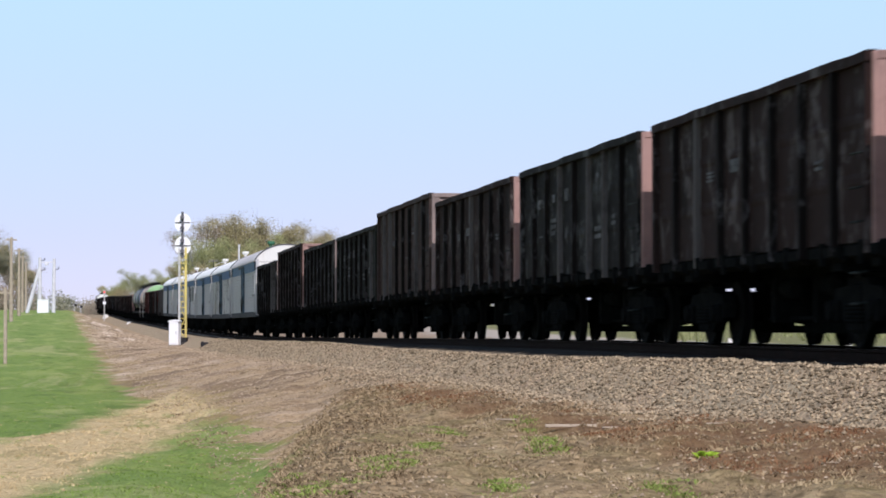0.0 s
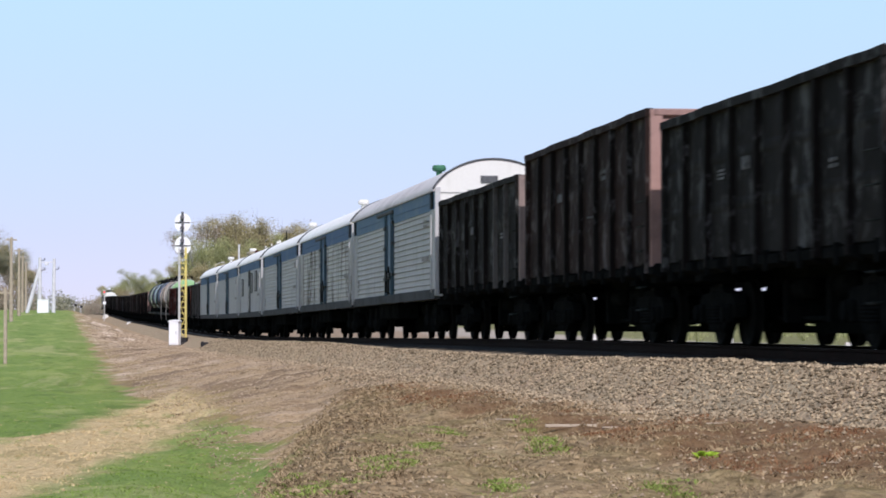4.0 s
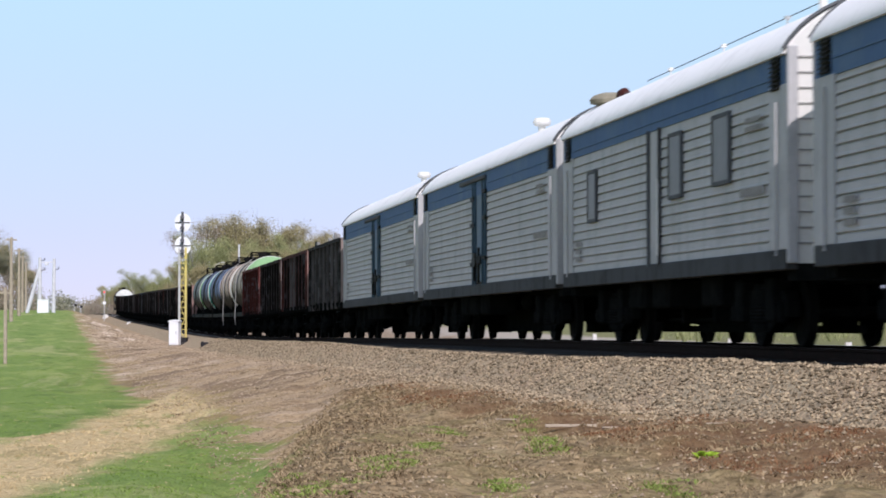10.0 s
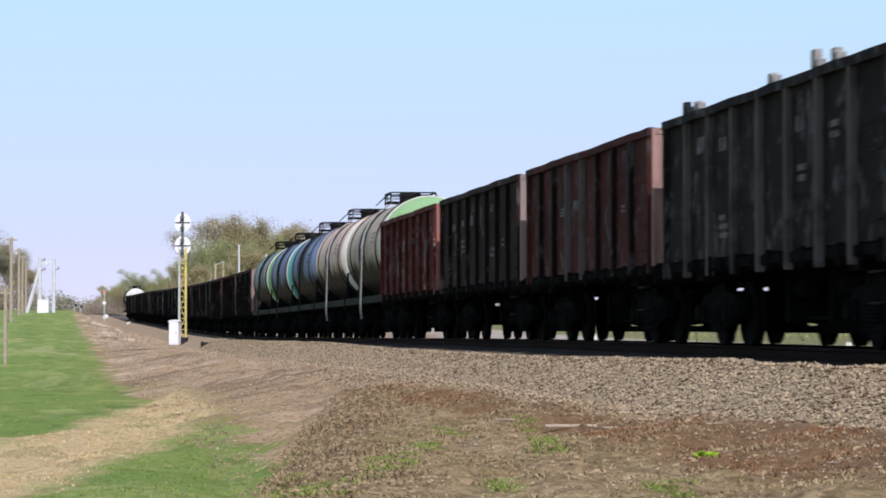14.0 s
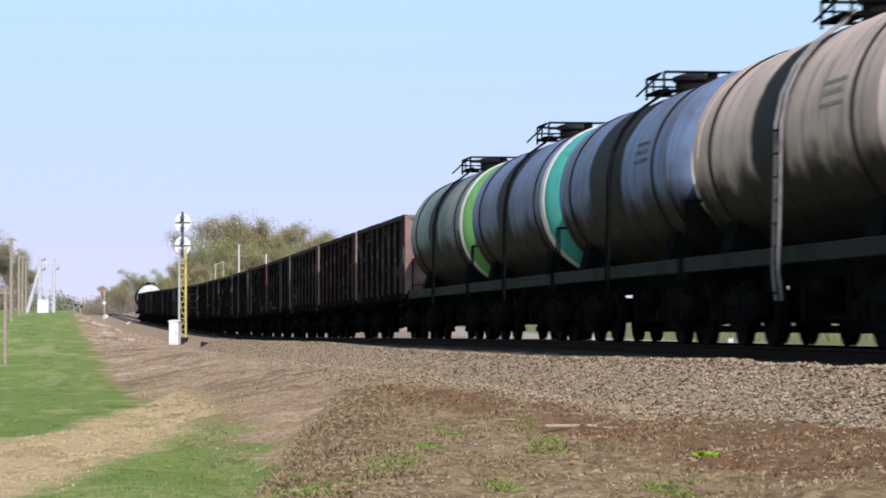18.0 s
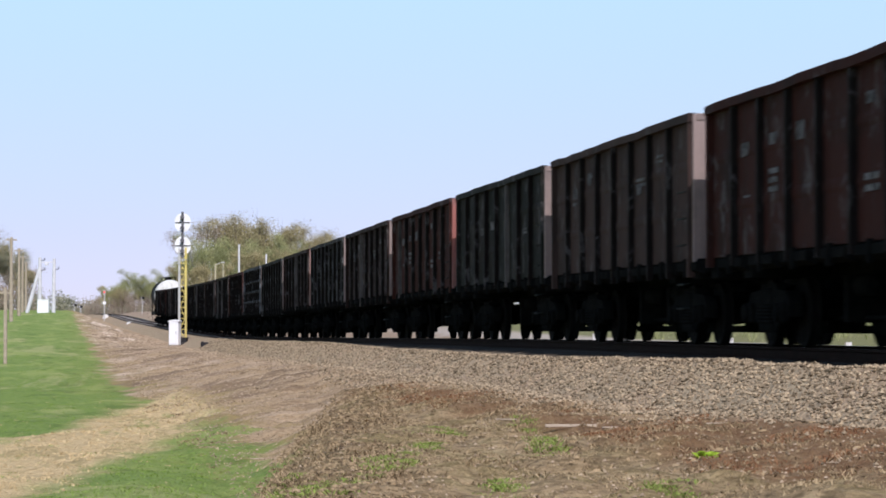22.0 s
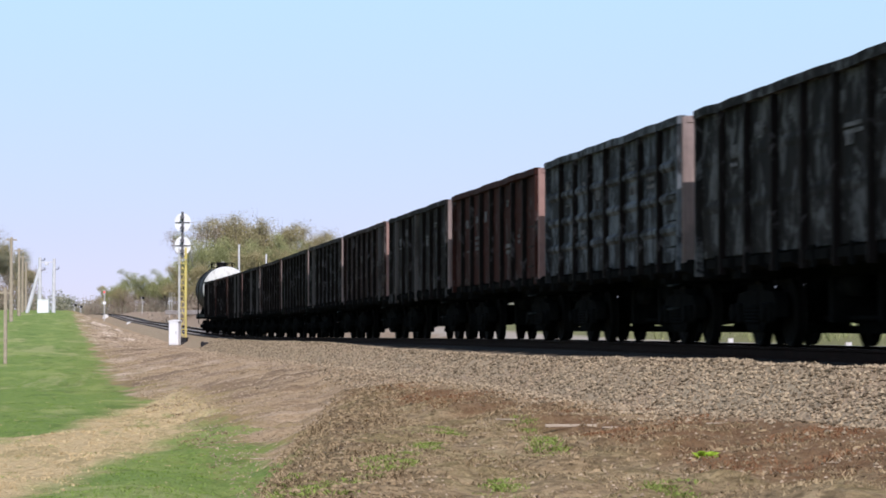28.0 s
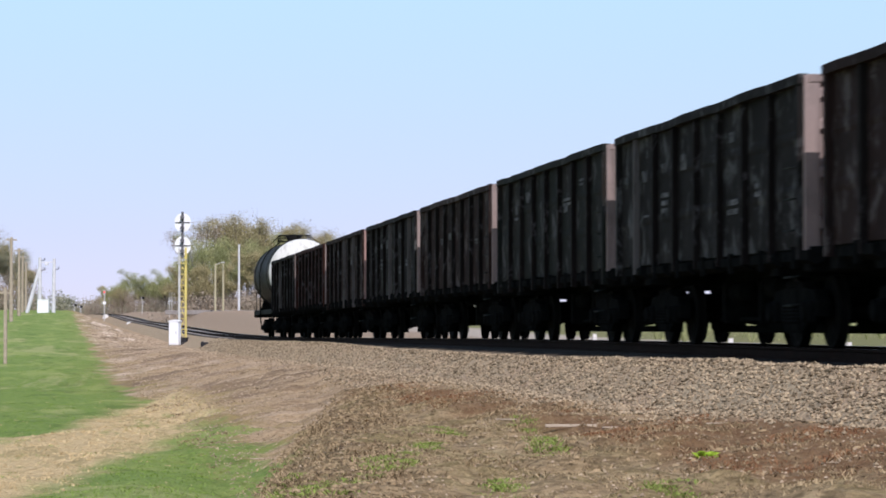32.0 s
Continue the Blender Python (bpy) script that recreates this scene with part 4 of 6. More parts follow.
    if service:
        part("fan_housing", Shape().lathe([(4.2, 0.26), (4.40, 0.28), (4.43, 0.40), (4.50, 0.42), (4.58, 0.34), (4.63, 0.18), (4.64, 0.0)], "z", 20, (-7.7, -0.8, 0)), mottled("rusty_fan_housing", (0.20, 0.18, 0.13), (0.30, 0.27, 0.20), 5), w, "rusty roof fan housing", smooth=40)
        part("fan_motor", Shape().lathe([(-7.25, 0.0), (-7.24, 0.1), (-6.95, 0.11), (-6.9, 0.06), (-6.88, 0.0)], "x", 14, (0, -0.7, 4.56)).box(-7.2, -6.95, -0.8, -0.6, 4.3, 4.5), REDBROWN, w, "red fan motor", smooth=40)
        part("antenna_mast", Shape().rod((4.8, 0, 4.6), (4.8, 0, 5.34), 0.03).rod((4.5, 0.2, 4.6), (4.8, 0, 4.9), 0.02), FRAMEGREY, w)
        ring = Shape()
        for k in range(24):
            a, b = k * math.pi / 12, (k + 1) * math.pi / 12
            for z, r in ((5.32, 0.40), (5.24, 0.36)):
                ring.rod((4.8 + r * math.cos(a), r * math.sin(a), z), (4.8 + r * math.cos(b), r * math.sin(b), z), 0.014, 5)
            if k % 3 == 0:
                ring.rod((4.8, 0, 5.32), (4.8 + 0.4 * math.cos(a), 0.4 * math.sin(a), 5.32), 0.014, 5)
        part("antenna_ring", ring, VANMARK, w, "grey ring antenna")
        for x in (-4.2, 0.0, 4.2):
            part("wire_post", Shape().rod((x, -0.4, 4.5), (x, -0.4, 4.76), 0.016, 6).box(x - 0.04, x + 0.04, -0.44, -0.36, 4.74, 4.79), VANEND, w)
        part("antenna_wire", Shape().rod((-6.3, -0.4, 4.74), (4.8, 0.0, 4.95), 0.008, 5), FRAMEGREY, w)
        for x in (8.3, 7.0):
            part("roof_pipe", Shape().rod((x, -0.6, 4.4), (x, -0.6, 4.72), 0.06, 8), VANEND, w)
    else:
        v = part("roof_vent", Shape().lathe([(4.5, 0.09), (4.93, 0.09), (4.94, 0.16), (4.98, 0.20), (5.08, 0.20), (5.12, 0.17), (5.12, 0.0)], "z", 20, (-0.5, 0.0, 0)), VANEND, w, smooth=40)
        part("vent_ring", Shape().lathe([(5.0, 0.202), (5.01, 0.212), (5.04, 0.212), (5.05, 0.202)], "z", 20, (-0.5, 0.0, 0)), VANEND, v)
    for a in (-3.6, -1.6, 2.2) if service else (-5.2, -3.6, -1.8):
        part("equipment_box", Shape().box(a, a + 1.3, -1.25, -0.6, 0.58, 1.04, 0.03).box(a + 0.1, a + 1.2, -1.27, -1.25, 0.64, 0.98), BLACK, w)
    add_running_gear(w, 2 * H, 2 * H + 1.25, 2 * H - 6.3, 2.4, service)
    for x in (2 * H - 6.3, -2 * H + 6.3):
        for d in (0.92, -0.92):
            part("spring_pocket", Shape().box(x / 2 + d - 0.2, x / 2 + d + 0.2, -1.25, -0.95, 0.34, 0.95, 0.03), BLACK, w)
    return w


def build_tank(shell, edge, cap, lower, R=1.53, zc=2.79):
    """Four-axle tank wagon with saddle belts, dome platform and frame."""
    w = new("tank_wagon")
    H = 5.05
    k = 48
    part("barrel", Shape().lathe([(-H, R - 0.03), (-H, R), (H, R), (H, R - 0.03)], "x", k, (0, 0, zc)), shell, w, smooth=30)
    dish = lambda o: [(o * (H + 0.72 * math.sin(a)), (R - 0.008) * math.cos(a)) for a in [math.pi / 2 * i / 10 for i in range(10)]] + [(o * (H + 0.72), 0.0)]
    for o in (1, -1):
        whole = dish(o)
        if shell is BLUETANK and o > 0:                                         # white only inside the knuckle
            part("end_dish", Shape().lathe(whole[4:], "x", k, (0, 0, zc)), cap, w, smooth=50)
            part("end_knuckle", Shape().lathe(whole[:5], "x", k, (0, 0, zc)), shell, w, smooth=50)
        else:
            part("end_dish", Shape().lathe(whole, "x", k, (0, 0, zc)), cap if o > 0 else shell, w, smooth=50)
        part("end_ring", Shape().lathe([(o * (H - 0.34), R + 0.004), (o * (H - 0.34), R + 0.012), (o * (H + 0.02), R + 0.012), (o * (H + 0.04), R - 0.02)], "x", k, (0, 0, zc)), edge if o > 0 else shell, w, smooth=30)
    for x in (-3.55, -1.8, 0.0, 1.8, 3.55):
        part("weld_seam", Shape().lathe([(x - 0.015, R + 0.001), (x, R + 0.006), (x + 0.015, R + 0.001)], "x", k, (0, 0, zc)), shell, w)
    for x in (-3.9, 3.9):
        part("tie_belt", Shape().lathe([(x - 0.05, R - 0.01), (x - 0.05, R + 0.025), (x + 0.05, R + 0.025), (x + 0.05, R - 0.01)], "x", k, (0, 0, zc)), lower, w, smooth=30)
        part("saddle", Shape().prism([(-1.35, 1.22), (1.35, 1.22), (1.18, 1.82), (0.9, 1.58), (0.0, 1.3), (-0.9, 1.58), (-1.18, 1.82)], x - 0.35, x + 0.35), BLACK, w)
    for a, b in ((-5.9, -0.1), (0.1, 5.9)):
        part("frame_channel", Shape().box(a, b, -1.52, -1.40, 1.10, 1.32, 0.01).box(a, b, 1.40, 1.52, 1.10, 1.32, 0.01), FRAMEGREY, w)
    part("centre_sill", Shape().box(-5.9, 5.9, -0.3, 0.3, 0.95, 1.3, 0.02), BLACK, w)
    for o in (1, -1):
        part("end_beam", Shape().box(min(o * 5.7, o * 5.95), max(o * 5.7, o * 5.95), -1.52, 1.52, 0.98, 1.34, 0.02), BLACK, w)
        part("end_rail", Shape().rod((o * 5.9, -1.4, 1.3), (o * 5.9, -1.4, 2.2), 0.02, 6).rod((o * 5.9, -1.4, 2.2), (o * 5.9, 1.4, 2.2), 0.02, 6).rod((o * 5.9, 1.4, 2.2), (o * 5.9, 1.4, 1.3), 0.02, 6), BLACK, w)
    # dome, platform and railing
    part("manhole", Shape().lathe([(zc + R - 0.1, 0.33), (zc + R + 0.22, 0.33), (zc + R + 0.22, 0.38), (zc + R + 0.30, 0.38), (zc + R + 0.36, 0.2), (zc + R + 0.38, 0.0)], "z", 20, (0, 0, 0)), lower, w, smooth=40)
    part("safety_valve", Shape().rod((0.8, 0.15, zc + R - 0.1), (0.8, 0.15, zc + R + 0.3), 0.09, 10), BLACK, w)
    zp = zc + R + 0.04
    part("platform", Shape().box(-0.62, 0.62, -0.75, -0.42, zp - 0.04, zp).box(-0.62, 0.62, 0.42, 0.75, zp - 0.04, zp).box(-0.62, -0.5, -0.42, 0.42, zp - 0.04, zp).box(0.5, 0.62, -0.42, 0.42, zp - 0.04, zp), BLACK, w)
    for x in (-0.62, 0.9):
        part("railing", Shape().rod((x, -0.72, zp - 0.1), (x, -0.72, zp + 0.27), 0.024, 6).rod((x, 0.72, zp - 0.1), (x, 0.72, zp + 0.27), 0.024, 6).rod((x, -0.72, zp + 0.27), (x, 0.72, zp + 0.27), 0.024, 6).rod((x, -0.72, zp + 0.14), (x, 0.72, zp + 0.14), 0.018, 6), BLACK, w)
    for o in (-1, 1):
        part("guard_rail", Shape().rod((-0.62, o * 0.72, zp + 0.27), (0.62, o * 0.72, zp + 0.27), 0.024, 6).rod((0, o * 0.72, zp - 0.05), (0, o * 0.72, zp + 0.27), 0.02, 6).rod((0.62, o * 0.72, zp + 0.27), (0.62, o * 1.15, zp - 0.14), 0.02, 6), BLACK, w)
        for x in (0.47, 0.77):
            ld = Shape()
            pts = [(o * 0.62, zp + 0.02)] + [(o * (R + 0.09) * math.sin(a), zc + (R + 0.09) * math.cos(a)) for a in (0.5, 0.75, 1.0, 1.25, 1.5)] + [(o * 1.66, 1.0), (o * 1.62, 0.62)]
            ld.tube([(x, *p) for p in pts], 0.022)
            part("ladder_rail", ld, VANMARK if shell in (TAN, GREYTAN) else BLACK, w)
        for j in range(8):
            z = 0.72 + j * 0.3
            part("rung", Shape().rod((0.47, o * 1.64, z), (0.77, o * 1.64, z), 0.014, 6), BLACK, w)
    part("drain_valve", Shape().rod((0, 0, 1.3), (0, 0, 0.72), 0.11, 10), BLACK, w)
    for x in (2.4,) if shell in (TAN, GREYTAN, BLUETANK) else ():
        sh = Shape()
        rng = random.Random(int(x * 10))
        for r in range(3):
            t = math.pi + 0.05 - r * 0.09
            a = x
            while a < x + 0.9:
                b = a + rng.uniform(0.08, 0.18)
                y, z = math.cos(t) * (R + 0.012), zc + math.sin(t) * (R + 0.012) + 0.25
                y = -math.sqrt(max((R + 0.012) ** 2 - (z - zc) ** 2, 0.1))
                sh.box(a, b, y - 0.004, y + 0.004, z, z + 0.05)
                a = b + 0.04
        part("lettering", sh, VANMARK if shell in (TAN, GREYTAN) else MARK, w)
    add_running_gear(w, 10.7, 12.02, 7.8, 1.85)
    return w


TRAIN = []          # (thing, distance of its middle back along the line at 16 s)


def gondola(front, kind, paint, end, label):
    proto = KIT.get(("gondola", kind))
    if proto is None:
        w = build_gondola(*kind)
        KIT[("gondola", kind)] = w
    else:
        w = copy_thing(proto, Matrix())
        for o in w.children_recursive:
            if o.name.startswith("wheelset"):
                WHEELS.append((o, o.location.x))
    recolour(w, paint, end, label)
    tagged(w, label, "open wagon", "wagons of the goods train")
    TRAIN.append((w, front + 6.36))


STD, STD2, STD3, PRESSED, TALL, LOW = (3.48, False, 3), (3.48, False, 8), (3.48, True, 14), (3.50, False, 9), (3.80, False, 5), (3.48, True, 6)
WORDS = {SCUFFED: "scuffed black", REDBROWN: "red-brown", BROWN: "dull brown", DARK: "sooty dark grey", GREENISH: "dark grey-green", TAUPE: "faded brown", SLATE: "worn slate-grey with pale scuffs,", RED: "bright red ribbed", RUSTRED: "dark oxide-red"}


def gondola_label(kind, paint):
    return f"{'taller ' if kind == TALL else ''}{WORDS[paint]} steel open wagon with side posts"


# the ninth wagon stays out of view, added for its shadow on the eighth
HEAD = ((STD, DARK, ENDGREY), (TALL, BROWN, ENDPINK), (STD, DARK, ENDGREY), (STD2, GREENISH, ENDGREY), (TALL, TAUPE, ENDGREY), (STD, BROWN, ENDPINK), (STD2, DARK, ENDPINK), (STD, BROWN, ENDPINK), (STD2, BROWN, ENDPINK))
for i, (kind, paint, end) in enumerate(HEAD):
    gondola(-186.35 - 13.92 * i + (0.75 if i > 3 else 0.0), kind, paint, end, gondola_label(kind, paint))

first = build_van()
tagged(first, "", "refrigerator van", "wagons of the goods train")
for i, (front, paint, band, vent, label) in enumerate((
        (-172.6, VANWHITE, VANBLUEGREEN, GREENVENT, "white ribbed refrigerator van, blue-green top band, green roof vent"),
        (-150.95, VANRUST, VANBLUE, VANEND, "rust-stained white ribbed refrigerator van with a blue top band"),
        (-129.1, VANWHITE, VANBLUE, VANEND, "dirty white ribbed refrigerator van, blue band, sliding door"),
        (-88.4, VANWHITE, VANBLUE, VANEND, "dirty white ribbed refrigerator van, blue band, sliding door"),
        (-66.2, VANWHITE, VANBLUE, VANEND, "dirty white ribbed refrigerator van, blue band, sliding door"))):
    w = first if i == 0 else copy_thing(first, Matrix())
    if i:
        WHEELS += [(o, o.location.x) for o in w.children_recursive if o.name.startswith("wheelset")]
    for o in w.children_recursive:
        k = o.name.split(".")[0]
        new_paint = {"ribbed_panel": paint, "end_panel": paint, "letterboard": band, "letterboard_bead": band, "roof_vent": vent, "vent_ring": vent, "roof": DULLROOF if i == 0 else VANROOF}.get(k)
        if new_paint:
            o.material_slots[0].link = "OBJECT"
            o.material_slots[0].material = new_paint
    w["label"] = label
    TRAIN.append((w, front + 10.48))
van = build_van(True)
tagged(van, "dirty white ribbed service van with windows, fan housing and ring antenna", "service van", "wagons of the goods train")
TRAIN.append((van, -106.75 + 8.75))

MID = ((LOW, DARK, ENDGREY, "near-black open wagon with pale brackets on its rim"), (STD, REDBROWN, ENDPINK, ""), (STD2, BROWN, ENDGREY, ""), (STD, RED, ENDRED, ""))
for i, (kind, paint, end, label) in enumerate(MID):
    gondola(-44.0 + 13.9 * i, kind, paint, end, label or gondola_label(kind, paint))

loaded = TRAIN[-4][0]
rl = random.Random(6)
for k in range(11):
    x, y = -5.9 + k * 1.15 + rl.uniform(-0.3, 0.3), rl.choice((-1.3, -1.0, -0.4, 0.8))
    part("load_bracket", Shape().box(x - 0.1, x + 0.1, y - 0.05, y + 0.05, 3.2, 3.62 + rl.uniform(0.05, 0.2), 0.01).box(x - 0.05, x + 0.26, y - 0.06, y + 0.06, 3.56, 3.66, 0.01), VANMARK if k % 3 else FRAMEGREY, loaded)

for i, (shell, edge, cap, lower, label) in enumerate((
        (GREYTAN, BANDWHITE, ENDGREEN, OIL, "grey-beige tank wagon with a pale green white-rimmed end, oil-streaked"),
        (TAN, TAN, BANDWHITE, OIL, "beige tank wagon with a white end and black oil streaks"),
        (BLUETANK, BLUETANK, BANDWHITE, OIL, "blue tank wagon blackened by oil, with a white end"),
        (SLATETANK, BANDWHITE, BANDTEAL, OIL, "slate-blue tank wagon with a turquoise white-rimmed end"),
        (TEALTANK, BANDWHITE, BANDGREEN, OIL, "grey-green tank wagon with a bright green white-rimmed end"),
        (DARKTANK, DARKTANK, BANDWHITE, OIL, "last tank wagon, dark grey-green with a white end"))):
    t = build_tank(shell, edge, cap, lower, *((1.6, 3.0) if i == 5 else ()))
    tagged(t, label, "tank wagon", "wagons of the goods train")
    if shell is TEALTANK:
        for a, b, u, v in ((2.35, 3.3, 0.02, 0.52), (2.6, 3.2, 0.52, 0.72), (4.3, 4.75, -0.45, -0.1)):
            ring = [math.pi - u - (v - u) * k / 6 for k in range(7)]
            sh = Shape().prism([(math.cos(q) * 1.53, 2.79 + math.sin(q) * 1.53) for q in ring] + [(math.cos(q) * 1.537, 2.79 + math.sin(q) * 1.537) for q in reversed(ring)], a, b)
            part("repainted_patch", sh, VANMARK if u > 0 else RUSTRED, t, "flaking pale paint patch" if u > 0 else "rust-red paint patch")
    TRAIN.append((t, (9.95 + 12.1 * i + 6.05) if i < 5 else 355.0))

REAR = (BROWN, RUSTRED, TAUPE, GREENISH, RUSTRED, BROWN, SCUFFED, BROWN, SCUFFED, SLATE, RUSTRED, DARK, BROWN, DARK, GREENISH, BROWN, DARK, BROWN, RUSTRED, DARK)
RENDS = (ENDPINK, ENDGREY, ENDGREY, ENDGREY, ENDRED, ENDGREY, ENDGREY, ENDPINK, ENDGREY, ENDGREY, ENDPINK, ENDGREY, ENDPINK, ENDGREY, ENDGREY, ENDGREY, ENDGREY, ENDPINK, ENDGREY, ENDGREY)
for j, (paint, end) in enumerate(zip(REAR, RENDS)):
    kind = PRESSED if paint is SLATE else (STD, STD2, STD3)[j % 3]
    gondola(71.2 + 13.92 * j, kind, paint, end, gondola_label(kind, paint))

scatter_stones()


# ---- beside the line ----
def spot(x, y):
    """Distance along the line and to its left of a point of the plan."""
    s = y - 42.6
    for _ in range(6):
        o, l = rail(s), left_of(s)
        d = Vector((l.y, -l.x, 0))
        s += (Vector((x, y, 0)) - Vector((o.x, o.y, 0))).dot(d)
    o, l = rail(s), left_of(s)
    return s, (Vector((x, y, 0)) - Vector((o.x, o.y, 0))).dot(l)


def stand(x, y, sink=0.05):
    return Vector((x, y, ground_height(*spot(x, y)) - sink))


def put(ob, x, y, rz=0.0, sink=0.05):
    p = stand(x, y, sink)
    ob.matrix_basis = pose(p.x, p.y, p.z, 0, 0, rz)
    return ob


WOODPOLE = mottled("grey_brown_pole_wood", (0.42, 0.36, 0.27), (0.30, 0.25, 0.19), 3, 0.85, 0.3)
PALEPOLE = mottled("pale_concrete_pole", (0.66, 0.66, 0.68), (0.54, 0.54, 0.56), 2, 0.8, 0.2)
YELLOWPOLE = mottled("pale_yellow_pole", (0.46, 0.42, 0.28), (0.36, 0.32, 0.22), 3, 0.8, 0.2)
YELLOW = painted("yellow_mast_paint", (0.64, 0.53, 0.17), (0.54, 0.45, 0.18), (0.3, 0.24, 0.12), wear=0.4)
DARKMAST = painted("dark_mast_paint", (0.13, 0.13, 0.14), (0.09, 0.09, 0.095), wear=0.4)
GREYMAST = painted("grey_mast_paint", (0.52, 0.52, 0.5), (0.4, 0.4, 0.38), (0.25, 0.23, 0.2), wear=0.4)
CABINET = painted("white_cabinet_paint", (0.82, 0.83, 0.84), (0.76, 0.77, 0.78), (0.6, 0.6, 0.58), wear=0.3, streak=0.15)
SIGNALBLACK = mottled("signal_black", (0.02, 0.02, 0.022), (0.035, 0.035, 0.04), 4, 0.6, 0.1)
WHITESTONE = mottled("whitewashed_concrete", (0.78, 0.77, 0.75), (0.62, 0.6, 0.57), 5, 0.9, 0.3)
BARK = mottled("bark", (0.10, 0.085, 0.07), (0.17, 0.15, 0.13), 4, 0.9, 0.5)
LAMPRED = bpy.data.materials.new("red_signal_light")
LAMPRED.use_nodes = True
LAMPRED.node_tree.nodes["Principled BSDF"].inputs["Base Color"].default_value = (0.5, 0.03, 0.02, 1)
LAMPRED.node_tree.nodes["Principled BSDF"].inputs["Emission Color"].default_value = (1.0, 0.10, 0.06, 1)
LAMPRED.node_tree.nodes["Principled BSDF"].inputs["Emission Strength"].default_value = 0.7


def build_signal():
    w = thing("signal_mast", None, None, "yellow lattice signal mast with white round boards, seen from behind", "railway signal")
    top = 9.0
    for x, mat in ((-0.22, GREYMAST), (0.22, YELLOW)):
        part("leg", Shape().box(x - 0.07, x + 0.07, -0.07, 0.07, 0.0, 6.6, 0.01), mat, w)
    for k in range(17):
        z = 0.35 + k * 0.37
        part("rung", Shape().box(-0.15, 0.15, -0.03, 0.03, z, z + 0.05), YELLOW, w)
    for k in range(8):
        z = 0.4 + k * 0.74
        o = 1 if k % 2 else -1
        part("brace", Shape().rod((-0.16 * o, 0.05, z), (0.16 * o, 0.05, z + 0.74), 0.02, 6), YELLOW, w)
    part("upper_mast", Shape().box(-0.075, 0.075, -0.13, -0.03, 5.9, top, 0.01), DARKMAST, w)
    for zc in (8.27, 6.72):
        for o in (1, -1):
            pts = [(0.55 * math.cos(a), zc + o * (0.03 + 0.6 * math.sin(a))) for a in [math.pi * i / 16 for i in range(17)]]
            b = part("round_board", Shape().prism(pts, -0.02, 0.01, "y"), CABINET, w)
            part("lamp_case", Shape().rod((0, -0.1, zc + o * 0.36), (0, -0.32, zc + o * 0.36), 0.13, 12), DARKMAST, b)
        part("board_bracket", Shape().box(-0.5, 0.5, -0.06, -0.02, zc - 0.03, zc + 0.03), SIGNALBLACK, w)
    part("footing", Shape().box(-0.45, 0.45, -0.35, 0.35, -0.3, 0.12, 0.03), CONCRETE, w)
    part("ladder_hoop", Shape().box(-0.3, 0.3, -0.4, -0.36, 5.75, 5.8).box(-0.3, -0.26, -0.4, -0.05, 5.75, 5.8).box(0.26, 0.3, -0.4, -0.05, 5.75, 5.8), GREYMAST, w)
    return w


put(build_signal(), -17.42, 191.0, -5)

cab = thing("relay_cabinet", None, None, "white metal relay cabinet on a footing beside the signal mast", "relay cabinet")
part("body", Shape().box(-0.33, 0.33, -0.28, 0.28, 0.12, 1.66, 0.02), CABINET, cab)
part("roof", Shape().prism([(-0.38, 1.66), (0.38, 1.66), (0.36, 1.72), (0.0, 1.78), (-0.36, 1.72)], -0.33, 0.33, "y"), CABINET, cab)
cdoor = part("door", Shape().box(-0.29, 0.29, -0.30, -0.28, 0.2, 1.6), CABINET, cab)
part("handle", Shape().rod((0.2, -0.34, 0.85), (0.2, -0.34, 1.0), 0.015, 6), SIGNALBLACK, cdoor)
part("footing", Shape().box(-0.36, 0.36, -0.3, 0.3, -0.25, 0.12, 0.02), CONCRETE, cab)
put(cab, -17.70, 188.6, -14)
battery = thing("cable_box", Shape().box(-0.22, 0.22, -0.2, 0.2, 0.0, 0.55, 0.02).box(-0.25, 0.25, -0.23, 0.23, 0.55, 0.6, 0.01), SIGNALBLACK, "dark blue-grey cable box beside the relay cabinet", "cable box")
put(battery, -17.12, 188.9, -10)
joint = thing("track_joint_box", Shape().box(-0.22, 0.22, -0.16, 0.16, 0.0, 0.26, 0.03).rod((-0.12, 0, 0.26), (-0.12, 0, 0.31), 0.07, 10).rod((0.3, 0, 0.1), (0.2, 0, 0.1), 0.05, 8), SIGNALBLACK, "small dark joint box on the ballast shoulder", "joint box")
pz = beside(122, 3.05, -0.62)
joint.matrix_basis = pose(pz.x, pz.y, pz.z, 0, 0, 5)
for x, y, w2, h in ((-59.2, 501.0, 0.55, 0.75), (-39.7, 361.0, 0.35, 0.45)):
    m = thing("marker_block", Shape().prism([(-w2, 0), (w2, 0), (w2 * 0.9, h * 0.7), (w2 * 0.3, h), (-w2 * 0.6, h * 0.85)], -0.3, 0.3, "y"), WHITESTONE, "whitewashed concrete marker block on the bank", "marker block", "marker blocks")
    put(m, x, y, 10, -0.3)


